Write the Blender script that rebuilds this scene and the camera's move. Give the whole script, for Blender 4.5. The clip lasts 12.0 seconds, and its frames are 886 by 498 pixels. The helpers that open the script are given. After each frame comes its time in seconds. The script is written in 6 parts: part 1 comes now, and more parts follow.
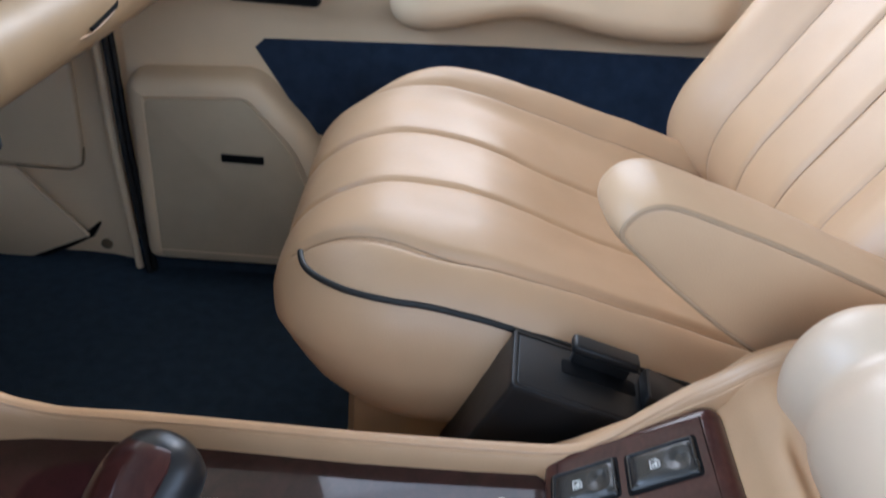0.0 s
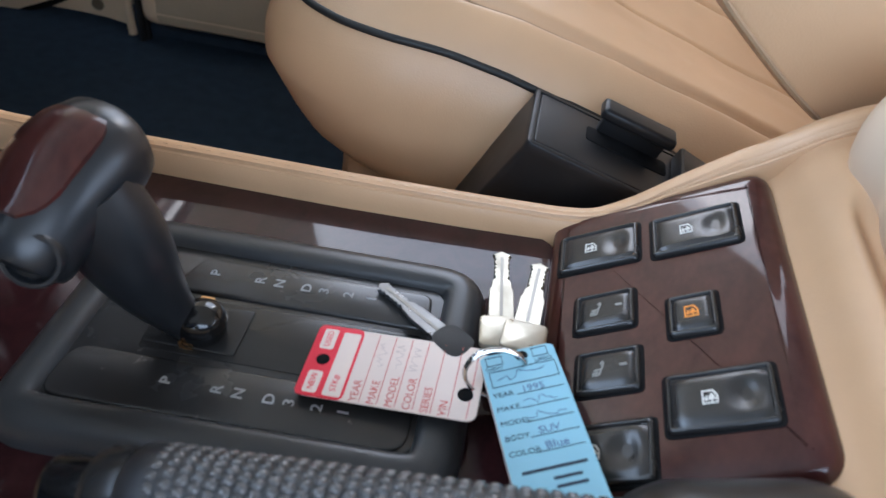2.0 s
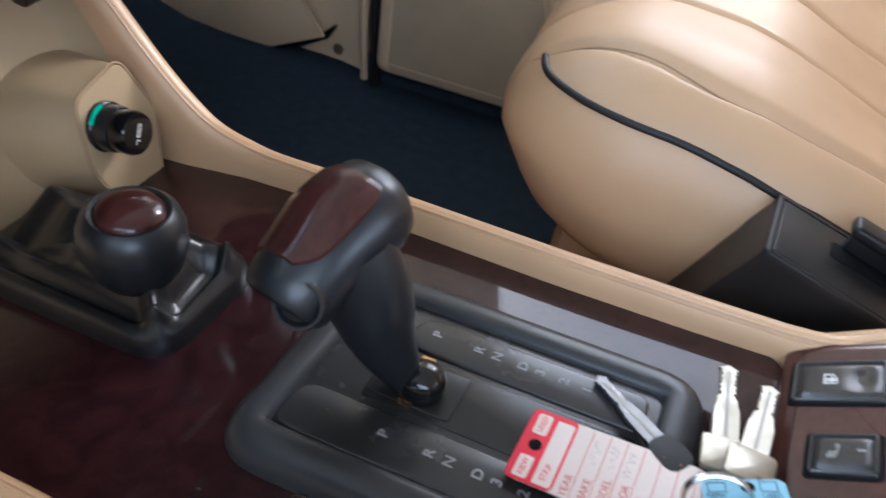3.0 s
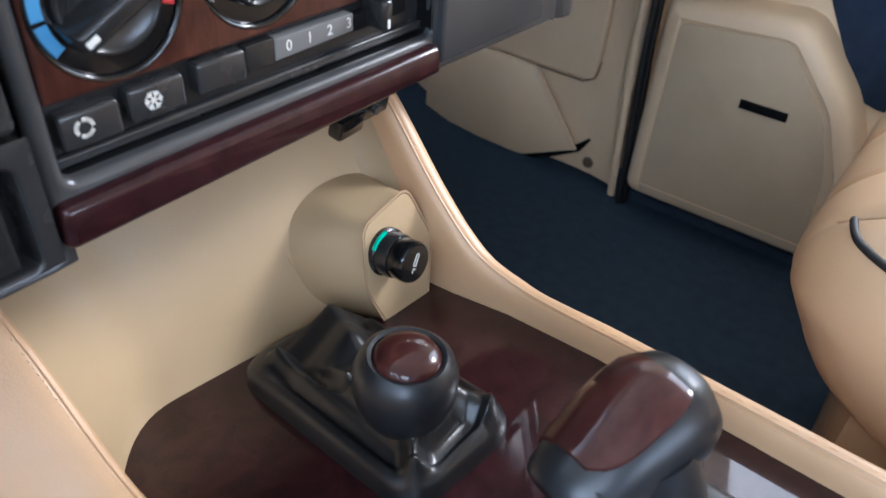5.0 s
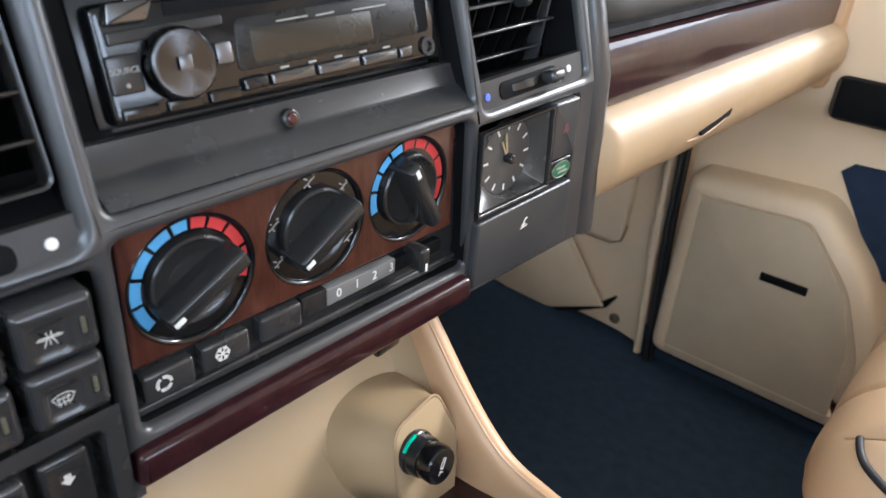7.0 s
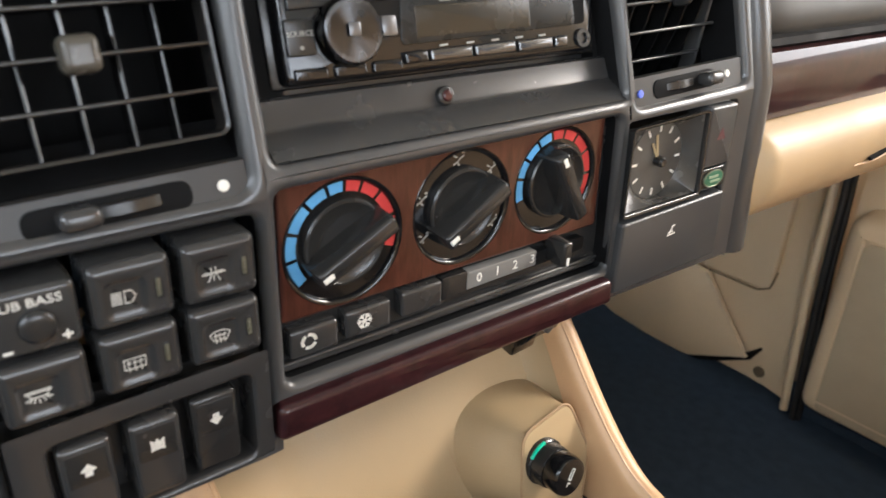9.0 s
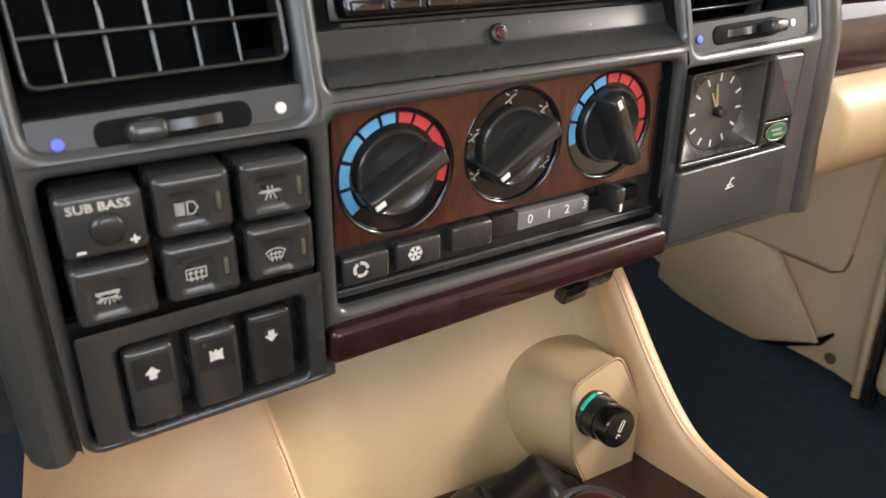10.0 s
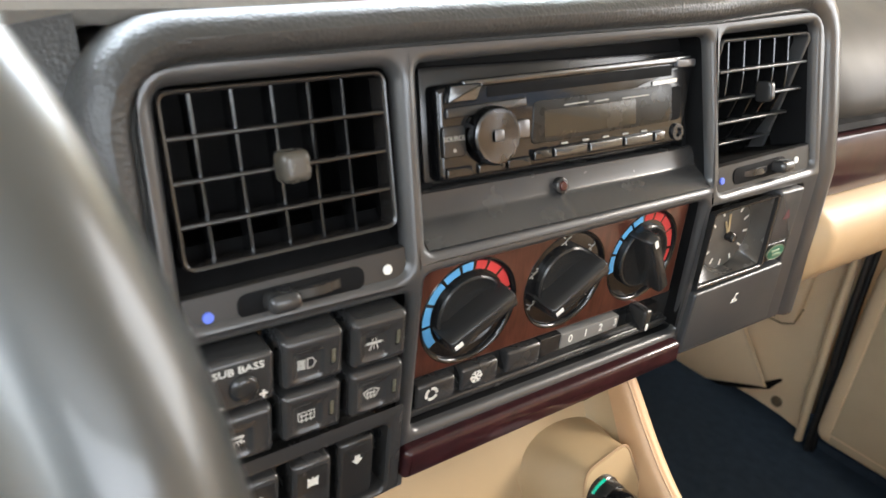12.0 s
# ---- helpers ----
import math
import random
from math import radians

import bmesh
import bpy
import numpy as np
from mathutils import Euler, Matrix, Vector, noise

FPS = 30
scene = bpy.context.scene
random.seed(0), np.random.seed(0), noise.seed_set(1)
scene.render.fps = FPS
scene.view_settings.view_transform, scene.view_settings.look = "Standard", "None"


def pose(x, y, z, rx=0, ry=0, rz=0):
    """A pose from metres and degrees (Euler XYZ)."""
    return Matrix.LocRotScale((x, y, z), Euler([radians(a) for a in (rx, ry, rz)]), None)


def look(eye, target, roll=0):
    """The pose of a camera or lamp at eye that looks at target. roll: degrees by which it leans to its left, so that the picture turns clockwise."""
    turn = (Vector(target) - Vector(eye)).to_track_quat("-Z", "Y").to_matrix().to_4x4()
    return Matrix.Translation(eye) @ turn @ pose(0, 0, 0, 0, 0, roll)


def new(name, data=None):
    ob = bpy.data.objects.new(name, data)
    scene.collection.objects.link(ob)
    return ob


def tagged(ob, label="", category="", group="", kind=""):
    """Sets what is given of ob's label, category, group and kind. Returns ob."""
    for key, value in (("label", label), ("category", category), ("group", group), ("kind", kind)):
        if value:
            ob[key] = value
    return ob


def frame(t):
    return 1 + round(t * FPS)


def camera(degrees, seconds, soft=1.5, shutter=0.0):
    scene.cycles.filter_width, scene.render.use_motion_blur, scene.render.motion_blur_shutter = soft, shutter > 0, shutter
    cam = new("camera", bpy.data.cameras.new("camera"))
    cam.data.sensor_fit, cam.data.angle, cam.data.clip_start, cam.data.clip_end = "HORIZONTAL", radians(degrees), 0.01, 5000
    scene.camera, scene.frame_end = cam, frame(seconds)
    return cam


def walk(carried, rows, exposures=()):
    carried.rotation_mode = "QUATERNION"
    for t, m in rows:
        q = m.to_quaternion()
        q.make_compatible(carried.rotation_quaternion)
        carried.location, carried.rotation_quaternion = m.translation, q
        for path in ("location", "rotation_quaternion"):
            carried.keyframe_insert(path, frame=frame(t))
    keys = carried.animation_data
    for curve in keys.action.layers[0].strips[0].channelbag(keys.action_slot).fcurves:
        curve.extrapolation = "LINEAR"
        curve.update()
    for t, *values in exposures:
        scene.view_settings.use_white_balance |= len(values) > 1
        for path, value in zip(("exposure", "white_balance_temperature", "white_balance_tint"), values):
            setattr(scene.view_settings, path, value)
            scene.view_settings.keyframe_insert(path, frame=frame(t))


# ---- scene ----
cam = camera(61.5, 12.0, shutter=0.3)
cam.data.dof.use_dof, cam.data.dof.focus_distance, cam.data.dof.aperture_fstop = True, 0.42, 14.0
PATH = [
    (0, (-0.0341, 0.0179, 0.6388), (0.0412, 1.479, -0.227), 5.7),
    (0.5, (-0.0312, 0.0034, 0.6118), (0.0857, 1.3889, -0.3666), 7.2),
    (1, (-0.0298, 0.0008, 0.5896), (0.1188, 1.3192, -0.4736), 8.87),
    (1.5, (-0.0227, 0.0281, 0.57), (0.1182, 1.3064, -0.5423), 10.9),
    (2, (-0.0232, 0.0357, 0.5554), (0.0757, 1.2894, -0.5886), 12.73),
    (2.5, (-0.035, 0.0314, 0.5597), (-0.0976, 1.2945, -0.5769), 13.12),
    (3, (-0.0533, 0.0374, 0.5615), (-0.3442, 1.2903, -0.5507), 10.49),
    (3.5, (-0.0768, 0.0416, 0.5581), (-0.5526, 1.2495, -0.5396), 8.02),
    (3.7, (-0.0824, 0.045, 0.5548), (-0.6199, 1.2325, -0.537), 7.15),
    (5.3, (-0.1014, 0.0553, 0.5804), (-0.9116, 1.19, -0.3918), 4.62),
    (5.5, (-0.1017, 0.0536, 0.5881), (-0.9339, 1.1925, -0.3614), 4.48),
    (6, (-0.0966, 0.045, 0.6069), (-0.972, 1.1968, -0.2853), 4.42),
    (6.5, (-0.1009, 0.0476, 0.6252), (-1.0058, 1.2198, -0.2102), 4.55),
    (6.7, (-0.1026, 0.0501, 0.6318), (-1.0198, 1.2266, -0.1838), 4.58),
    (8.3, (-0.0786, 0.0399, 0.6497), (-1.0929, 1.2198, -0.0361), 3.99),
    (8.5, (-0.0829, 0.0391, 0.632), (-1.1553, 1.167, -0.0501), 3.69),
    (9, (-0.0937, 0.0374, 0.6107), (-1.2725, 1.0421, -0.0897), 3.35),
    (9.5, (-0.0841, 0.0382, 0.6035), (-1.3255, 0.9562, -0.1092), 2.6),
    (10, (-0.0754, 0.034, 0.591), (-1.3387, 0.9129, -0.1316), 2.21),
    (10.5, (-0.0812, 0.0306, 0.5953), (-1.3463, 0.8976, -0.1387), 2.57),
    (11, (-0.0958, 0.0221, 0.6138), (-1.3533, 0.901, -0.1191), 3.23),
    (11.5, (-0.1052, 0.0102, 0.6374), (-1.3221, 0.9486, -0.0907), 5.05),
    (12, (-0.1075, -0.0213, 0.6603), (-1.2843, 0.9665, -0.0665), 7.03),
]
walk(cam, [(t, look(eye, target, roll)) for t, eye, target, roll in PATH],
     [(0.0, -0.58, 5060, 10), (1.5, -0.42, 5220, 11), (2.5, -0.24, 5200, 11), (3.5, -0.08, 5250, 12), (5.5, 0.40, 5100, 10), (6.5, 0.40, 5250, 10), (8.5, 0.36, 6100, 11), (10.5, 0.43, 6250, 10), (12.0, 0.52, 6250, 10)])

# ---- world, sun, large lights ----
world = bpy.data.worlds.new("overcast_sky")
scene.world = world
world.use_nodes = True
wn = world.node_tree.nodes
sky = wn.new("ShaderNodeTexSky")
sky.sky_type = "NISHITA"
sky.sun_disc = False
sky.sun_elevation = radians(31)
sky.sun_rotation = radians(335)
sky.air_density, sky.dust_density, sky.ozone_density = 1.0, 4.0, 1.0
wn["Background"].inputs["Strength"].default_value = 0.15
world.node_tree.links.new(sky.outputs[0], wn["Background"].inputs["Color"])

sun = new("sun", bpy.data.lights.new("sun", "SUN"))
sun.data.energy, sun.data.angle, sun.data.color = 2.8, radians(13), (1.0, 0.87, 0.72)
sun.matrix_world = look((0.12, 1.29, 1.03), (-0.35, 0.29, 0.37))


def window_light(name, eye, target, wide, high, watts, colour):
    ob = new(name, bpy.data.lights.new(name, "AREA"))
    ob.data.shape, ob.data.size, ob.data.size_y = "RECTANGLE", wide, high
    ob.data.energy, ob.data.color = watts, colour
    ob.matrix_world = look(eye, target)
    return ob


# Unseen area lamps stand in for window daylight, watts tuned by eye.
window_light("windscreen_daylight", (-0.85, 0.34, 1.02), (0.15, 0.37, 0.40), 1.42, 0.46, 25.0, (0.84, 0.93, 1.0))
window_light("driver_window_daylight", (0.05, -0.62, 0.86), (-0.15, 0.4, 0.30), 1.0, 0.46, 10.5, (0.90, 0.96, 1.0))
window_light("passenger_window_daylight", (0.02, 1.045, 0.84), (0.02, 0.1, 0.4), 0.47, 0.48, 3.8, (1.0, 0.97, 0.93))
# Added lamp behind the camera that brightens the dashboard.
window_light("rear_daylight", (1.30, 0.20, 0.92), (-0.3, 0.2, 0.5), 1.2, 0.42, 11.5, (0.92, 0.96, 1.0))


# ---- materials ----
def surface(name, col, rough=0.5, metal=0.0, var=0.12, scale=25.0, grain=900.0, bump=0.15, dist=0.0004, coat=0.0,
            sheen=0.0, cells=False, rough_var=0.08, stretch=(1, 1, 1), spec=0.5, dirt=0.0):
    m = bpy.data.materials.new(name)
    m.use_nodes = True
    nt = m.node_tree
    n, l = nt.nodes, nt.links
    b = n["Principled BSDF"]
    tc = n.new("ShaderNodeTexCoord")
    mp = n.new("ShaderNodeMapping")
    mp.inputs["Scale"].default_value = stretch
    l.new(tc.outputs["Object"], mp.inputs["Vector"])
    big = n.new("ShaderNodeTexNoise")
    big.inputs["Scale"].default_value, big.inputs["Detail"].default_value = scale, 5
    l.new(mp.outputs[0], big.inputs["Vector"])
    ramp = n.new("ShaderNodeValToRGB")
    lo = [c * (1 - var) for c in col]
    hi = [min(1, c * (1 + var)) for c in col]
    ramp.color_ramp.elements[0].position, ramp.color_ramp.elements[1].position = 0.3, 0.7
    ramp.color_ramp.elements[0].color, ramp.color_ramp.elements[1].color = (*lo, 1), (*hi, 1)
    l.new(big.outputs["Fac"], ramp.inputs[0])
    info = n.new("ShaderNodeObjectInfo")
    hsv = n.new("ShaderNodeHueSaturation")
    mul = n.new("ShaderNodeMath")
    mul.operation = "MULTIPLY_ADD"
    mul.inputs[1].default_value, mul.inputs[2].default_value = 0.06, 0.97
    l.new(info.outputs["Random"], mul.inputs[0])
    l.new(mul.outputs[0], hsv.inputs["Value"])
    l.new(ramp.outputs[0], hsv.inputs["Color"])
    l.new(hsv.outputs[0], b.inputs["Base Color"])
    if cells:
        fine = n.new("ShaderNodeTexVoronoi")
        fine.feature = "SMOOTH_F1"
        fine.inputs["Scale"].default_value = grain
        height = fine.outputs["Distance"]
    else:
        fine = n.new("ShaderNodeTexNoise")
        fine.inputs["Scale"].default_value, fine.inputs["Detail"].default_value = grain, 3
        height = fine.outputs["Fac"]
    l.new(mp.outputs[0], fine.inputs["Vector"])
    bp = n.new("ShaderNodeBump")
    bp.inputs["Strength"].default_value, bp.inputs["Distance"].default_value = bump, dist
    l.new(height, bp.inputs["Height"])
    l.new(bp.outputs[0], b.inputs["Normal"])
    smudge = n.new("ShaderNodeTexNoise")
    smudge.inputs["Scale"].default_value, smudge.inputs["Detail"].default_value = scale * 1.7, 6
    l.new(mp.outputs[0], smudge.inputs["Vector"])
    mr = n.new("ShaderNodeMapRange")
    mr.inputs["From Min"].default_value, mr.inputs["From Max"].default_value = 0.3, 0.7
    mr.inputs["To Min"].default_value, mr.inputs["To Max"].default_value = max(0.02, rough - rough_var), min(1, rough + rough_var)
    l.new(smudge.outputs["Fac"], mr.inputs["Value"])
    l.new(mr.outputs[0], b.inputs["Roughness"])
    b.inputs["Metallic"].default_value = metal
    b.inputs["Coat Weight"].default_value = coat
    b.inputs["Coat Roughness"].default_value = 0.03
    b.inputs["Sheen Weight"].default_value = sheen
    b.inputs["Specular IOR Level"].default_value = spec
    return m


def veneer(name, dark, light, stretch, scale=30.0, coat_rough=0.04):
    """Lacquered wood: streaks and mottling under a clear gloss."""
    m = bpy.data.materials.new(name)
    m.use_nodes = True
    nt = m.node_tree
    n, l = nt.nodes, nt.links
    b = n["Principled BSDF"]
    tc = n.new("ShaderNodeTexCoord")
    mp = n.new("ShaderNodeMapping")
    mp.inputs["Scale"].default_value = stretch
    l.new(tc.outputs["Object"], mp.inputs["Vector"])
    a = n.new("ShaderNodeTexNoise")
    a.inputs["Scale"].default_value, a.inputs["Detail"].default_value, a.inputs["Distortion"].default_value = scale, 8, 1.2
    l.new(mp.outputs[0], a.inputs["Vector"])
    c = n.new("ShaderNodeTexNoise")
    c.inputs["Scale"].default_value, c.inputs["Detail"].default_value = scale * 9, 4
    l.new(mp.outputs[0], c.inputs["Vector"])
    mix = n.new("ShaderNodeMath")
    mix.operation = "MULTIPLY_ADD"
    mix.inputs[1].default_value = 0.35
    l.new(c.outputs["Fac"], mix.inputs[0])
    l.new(a.outputs["Fac"], mix.inputs[2])
    ramp = n.new("ShaderNodeValToRGB")
    e = ramp.color_ramp.elements
    e[0].position, e[1].position = 0.5, 0.85
    e[0].color, e[1].color = (*dark, 1), (*light, 1)
    l.new(mix.outputs[0], ramp.inputs[0])
    l.new(ramp.outputs[0], b.inputs["Base Color"])
    b.inputs["Roughness"].default_value = 0.35
    b.inputs["Specular IOR Level"].default_value = 0.1
    b.inputs["Coat Weight"].default_value = 0.7
    b.inputs["Coat Roughness"].default_value = coat_rough
    wav = n.new("ShaderNodeTexNoise")
    wav.inputs["Scale"].default_value = 18
    l.new(tc.outputs["Object"], wav.inputs["Vector"])
    bp = n.new("ShaderNodeBump")
    bp.inputs["Strength"].default_value, bp.inputs["Distance"].default_value = 0.06, 0.002
    l.new(wav.outputs["Fac"], bp.inputs["Height"])
    l.new(bp.outputs[0], b.inputs["Coat Normal"])
    return m


def plain(name, col, rough=0.5, metal=0.0, glow=0.0, coat=0.0):
    m = surface(name, col, rough, metal, var=0.06, scale=120, grain=1500, bump=0.05, dist=0.0001, coat=coat, rough_var=0.04)
    if glow:
        b = m.node_tree.nodes["Principled BSDF"]
        b.inputs["Emission Color"].default_value, b.inputs["Emission Strength"].default_value = (*col, 1), glow
    return m


LEATHER = surface("cream_leather", (0.53, 0.345, 0.192), 0.43, var=0.05, scale=14, grain=1100, bump=0.25, dist=0.00035, cells=True, rough_var=0.06)
# Copy of the cream leather with shade put into its colour, for low sides.
LEATHER_SHADE = surface("cream_leather_shade", (0.50, 0.355, 0.215), 0.45, var=0.05, scale=14, grain=1100, bump=0.22, dist=0.00035, cells=True)
# Cream leather made paler, the sky's reflection on the box lid put into colour.
SKYLIT_LEATHER = surface("skylit_cream_leather", (0.60, 0.455, 0.315), 0.36, var=0.05, scale=14, grain=1100, bump=0.2, dist=0.0003, cells=True, rough_var=0.05)
HIDE = surface("tan_hide", (0.55, 0.345, 0.185), 0.40, var=0.06, scale=20, grain=1000, bump=0.2, dist=0.0003, cells=True)
DOOR_VINYL = surface("beige_vinyl", (0.74, 0.57, 0.365), 0.5, var=0.05, scale=10, grain=800, bump=0.3, dist=0.0004, cells=True)
DOOR_FELT = surface("beige_speaker_cloth", (0.50, 0.40, 0.265), 0.9, var=0.06, scale=20, grain=700, bump=0.4, dist=0.0005)
CARPET = surface("navy_carpet", (0.032, 0.047, 0.067), 0.98, var=0.12, scale=60, grain=500, bump=0.6, dist=0.002, spec=0.12)
NAVY_TRIM = surface("navy_cloth", (0.020, 0.032, 0.058), 0.9, var=0.2, scale=40, grain=800, bump=0.4, dist=0.0006, spec=0.2)
BLACK = surface("black_grained_plastic", (0.027, 0.0265, 0.0262), 0.26, var=0.08, scale=30, grain=2000, bump=0.10, dist=0.0002, cells=True, rough_var=0.025, spec=0.65)
SATIN = surface("satin_black_plastic", (0.018, 0.0176, 0.0172), 0.25, var=0.06, scale=40, grain=1800, bump=0.12, dist=0.00015, rough_var=0.025)
GREY = surface("charcoal_plastic", (0.036, 0.0372, 0.0388), 0.32, var=0.06, scale=30, grain=1500, bump=0.25, dist=0.0002, cells=True, rough_var=0.03)
PAD = surface("grained_dash_pad", (0.038, 0.037, 0.035), 0.42, var=0.08, scale=25, grain=680, bump=0.5, dist=0.0007, cells=True)
FRAME = surface("charcoal_fascia_plastic", (0.042, 0.0418, 0.0420), 0.31, var=0.06, scale=30, grain=2200, bump=0.07, dist=0.0002, cells=True, rough_var=0.02, spec=0.7)
# Hide darkened in its colour for the shade under the dashboard.
PANEL_HIDE_SHADE = surface("shaded_panel_hide", (0.40, 0.29, 0.163), 0.42, var=0.07, scale=12, grain=1000, bump=0.22, dist=0.0003, cells=True)
LID_HIDE = surface("khaki_hide", (0.38, 0.266, 0.145), 0.5, var=0.06, scale=12, grain=1000, bump=0.22, dist=0.0003, cells=True)
PLUG_BROWN = surface("dull_brown_plastic", (0.13, 0.095, 0.055), 0.6)
SEAM = surface("brown_seam_thread", (0.36, 0.24, 0.135), 0.7, var=0.1, bump=0.1)
DULL = surface("dull_black_plastic", (0.011, 0.011, 0.0115), 0.40, var=0.08, scale=40, grain=1500, bump=0.2, dist=0.0002, rough_var=0.02, spec=0.3)
LEVER = surface("smooth_black_grip", (0.0115, 0.0128, 0.015), 0.34, var=0.06, scale=40, grain=1400, bump=0.12, dist=0.00015, rough_var=0.03)
WEAVE = surface("silver_grey_weave", (0.115, 0.113, 0.112), 0.24, 0.4, var=0.15, scale=200, bump=0.1)
AIRBAG = surface("smooth_dash_pad", (0.035, 0.032, 0.028), 0.55, var=0.06, scale=20, grain=900, bump=0.12, dist=0.0002, cells=True, rough_var=0.03, spec=0.3)
# Near-black that puts the shade of recesses, gaps and holes into colour.
DEEP_SHADE = surface("recess_shade", (0.0055, 0.0055, 0.0058), 0.7, var=0.2, scale=40, bump=0.1, spec=0.1)
BRUSHED = surface("spun_black_metal", (0.10, 0.10, 0.103), 0.24, 1.0, var=0.06, scale=60, bump=0.0)
bnt = BRUSHED.node_tree
bnt.nodes["Principled BSDF"].inputs["Anisotropic"].default_value = 0.92
tan = bnt.nodes.new("ShaderNodeTangent")
tan.direction_type, tan.axis = "RADIAL", "Z"
bnt.links.new(tan.outputs[0], bnt.nodes["Principled BSDF"].inputs["Tangent"])
GLOSS = surface("gloss_black_plastic", (0.006, 0.006, 0.0065), 0.14, var=0.1, scale=60, grain=400, bump=0.03, coat=0.15, rough_var=0.03)
RUBBER = surface("black_rubber", (0.012, 0.012, 0.012), 0.6, var=0.2, scale=40, bump=0.15)
BOOT = surface("black_leather", (0.010, 0.0098, 0.0102), 0.31, var=0.1, scale=35, grain=900, bump=0.16, dist=0.0004, cells=True, rough_var=0.03)
WHEEL_HIDE = surface("grey_wheel_leather", (0.040, 0.043, 0.041), 0.34, var=0.06, scale=12, grain=900, bump=0.05, dist=0.0002, coat=0.3, spec=0.8)
GRIP = surface("grey_grip_leather", (0.022, 0.022, 0.024), 0.4, var=0.25, scale=120, grain=1200, bump=0.2)
CHROME = surface("polished_steel", (0.62, 0.6, 0.57), 0.18, 1.0, var=0.08, scale=80, grain=900, bump=0.05, rough_var=0.08)
NICKEL = surface("worn_nickel", (0.38, 0.355, 0.29), 0.38, 1.0, var=0.12, scale=90, grain=700, bump=0.12, dist=0.0002, rough_var=0.12)
BRASS = surface("warm_brass", (0.75, 0.45, 0.2), 0.3, 1.0, var=0.1, scale=90)
BURR = veneer("dark_burr_veneer", (0.0175, 0.0055, 0.0066), (0.034, 0.0103, 0.0114), (1, 1, 1), 55)
BURR_BROWN = veneer("brown_burr_veneer", (0.034, 0.0095, 0.0084), (0.064, 0.0192, 0.0150), (1.6, 1, 1), 26, 0.05)
STRAIGHT = veneer("brown_straight_veneer", (0.038, 0.0115, 0.0072), (0.082, 0.0270, 0.0170), (7, 1.2, 7), 14, 0.12)
PRINT = plain("pale_print", (0.72, 0.70, 0.64), 0.6)
DIM_PRINT = plain("dim_print", (0.30, 0.29, 0.26), 0.6)
AMBER = plain("amber_print", (0.85, 0.30, 0.03), 0.6)
BLUE = plain("blue_scale_print", (0.10, 0.34, 0.62), 0.5)
RED = plain("red_scale_print", (0.50, 0.035, 0.035), 0.5)
BLUE_DOT = plain("blue_dot_paint", (0.10, 0.16, 0.68), 0.5)
CARD = surface("off_white_card", (0.78, 0.66, 0.58), 0.75, var=0.04, scale=40, grain=900, bump=0.1)
CARD_RED = surface("red_card", (0.72, 0.025, 0.05), 0.6, var=0.05, scale=40, bump=0.1)
CARD_BLUE = surface("light_blue_card", (0.27, 0.50, 0.60), 0.7, var=0.05, scale=40, grain=900, bump=0.1)
INK_RED = plain("red_ink", (0.55, 0.12, 0.10), 0.8)
INK_DARK = plain("dark_ink", (0.02, 0.03, 0.05), 0.8)
INK_PEN = plain("grey_pen", (0.10, 0.14, 0.26), 0.8)
PALE_PEN = plain("faint_pen", (0.60, 0.50, 0.46), 0.8)
GREEN = plain("green_enamel", (0.02, 0.11, 0.06), 0.3)
GREEN_LENS = plain("green_lens", (0.0, 0.35, 0.22), 0.25, glow=0.25)
LENS = surface("smoked_lens", (0.012, 0.012, 0.011), 0.3, var=0.2, scale=80, bump=0.05, spec=0.3)
STEEL = surface("dulled_steel", (0.19, 0.19, 0.19), 0.32, 1.0, var=0.1, scale=80, grain=900, bump=0.1, rough_var=0.08)
SILVER = surface("silver_plastic", (0.16, 0.16, 0.165), 0.3, 0.8, var=0.1, scale=60, bump=0.05)
DIALFACE = surface("grey_dial", (0.075, 0.070, 0.062), 0.5, var=0.1, scale=60, bump=0.1)
HEADLINER = surface("cream_headlining", (0.50, 0.46, 0.39), 0.9, var=0.05, scale=20, grain=600, bump=0.3)


# ---- mesh builders ----
def thing(name, label, category, m=None, group="", kind=""):
    ob = new(name)
    ob.empty_display_size = 0.02
    if m is not None:
        ob.matrix_world = m
    return tagged(ob, label, category, group, kind)


def part(name, bm, material, parent=None, label="", smooth=True):
    me = bpy.data.meshes.new(name)
    if isinstance(bm, bmesh.types.BMesh):
        bm.normal_update()
        bm.to_mesh(me)
        bm.free()
    else:
        me.from_pydata(bm[0], [], bm[1])
        me.update()
    if smooth:
        me.polygons.foreach_set("use_smooth", [len(p.vertices) < 9 for p in me.polygons])
        me.set_sharp_from_angle(angle=radians(38))
    me.materials.append(material)
    ob = new(name, me)
    ob.parent = parent
    if label:
        tagged(ob, label)
    return ob


def box(u0, u1, v0, v1, w0, w1, r=0.0, seg=2):
    bm = bmesh.new()
    bmesh.ops.create_cube(bm, size=1)
    for v in bm.verts:
        v.co = Vector(((u0 + u1) / 2 + v.co.x * (u1 - u0), (v0 + v1) / 2 + v.co.y * (v1 - v0), (w0 + w1) / 2 + v.co.z * (w1 - w0)))
    if r:
        bmesh.ops.bevel(bm, geom=bm.edges[:], offset=r, segments=seg, profile=0.5, affect="EDGES")
    return bm


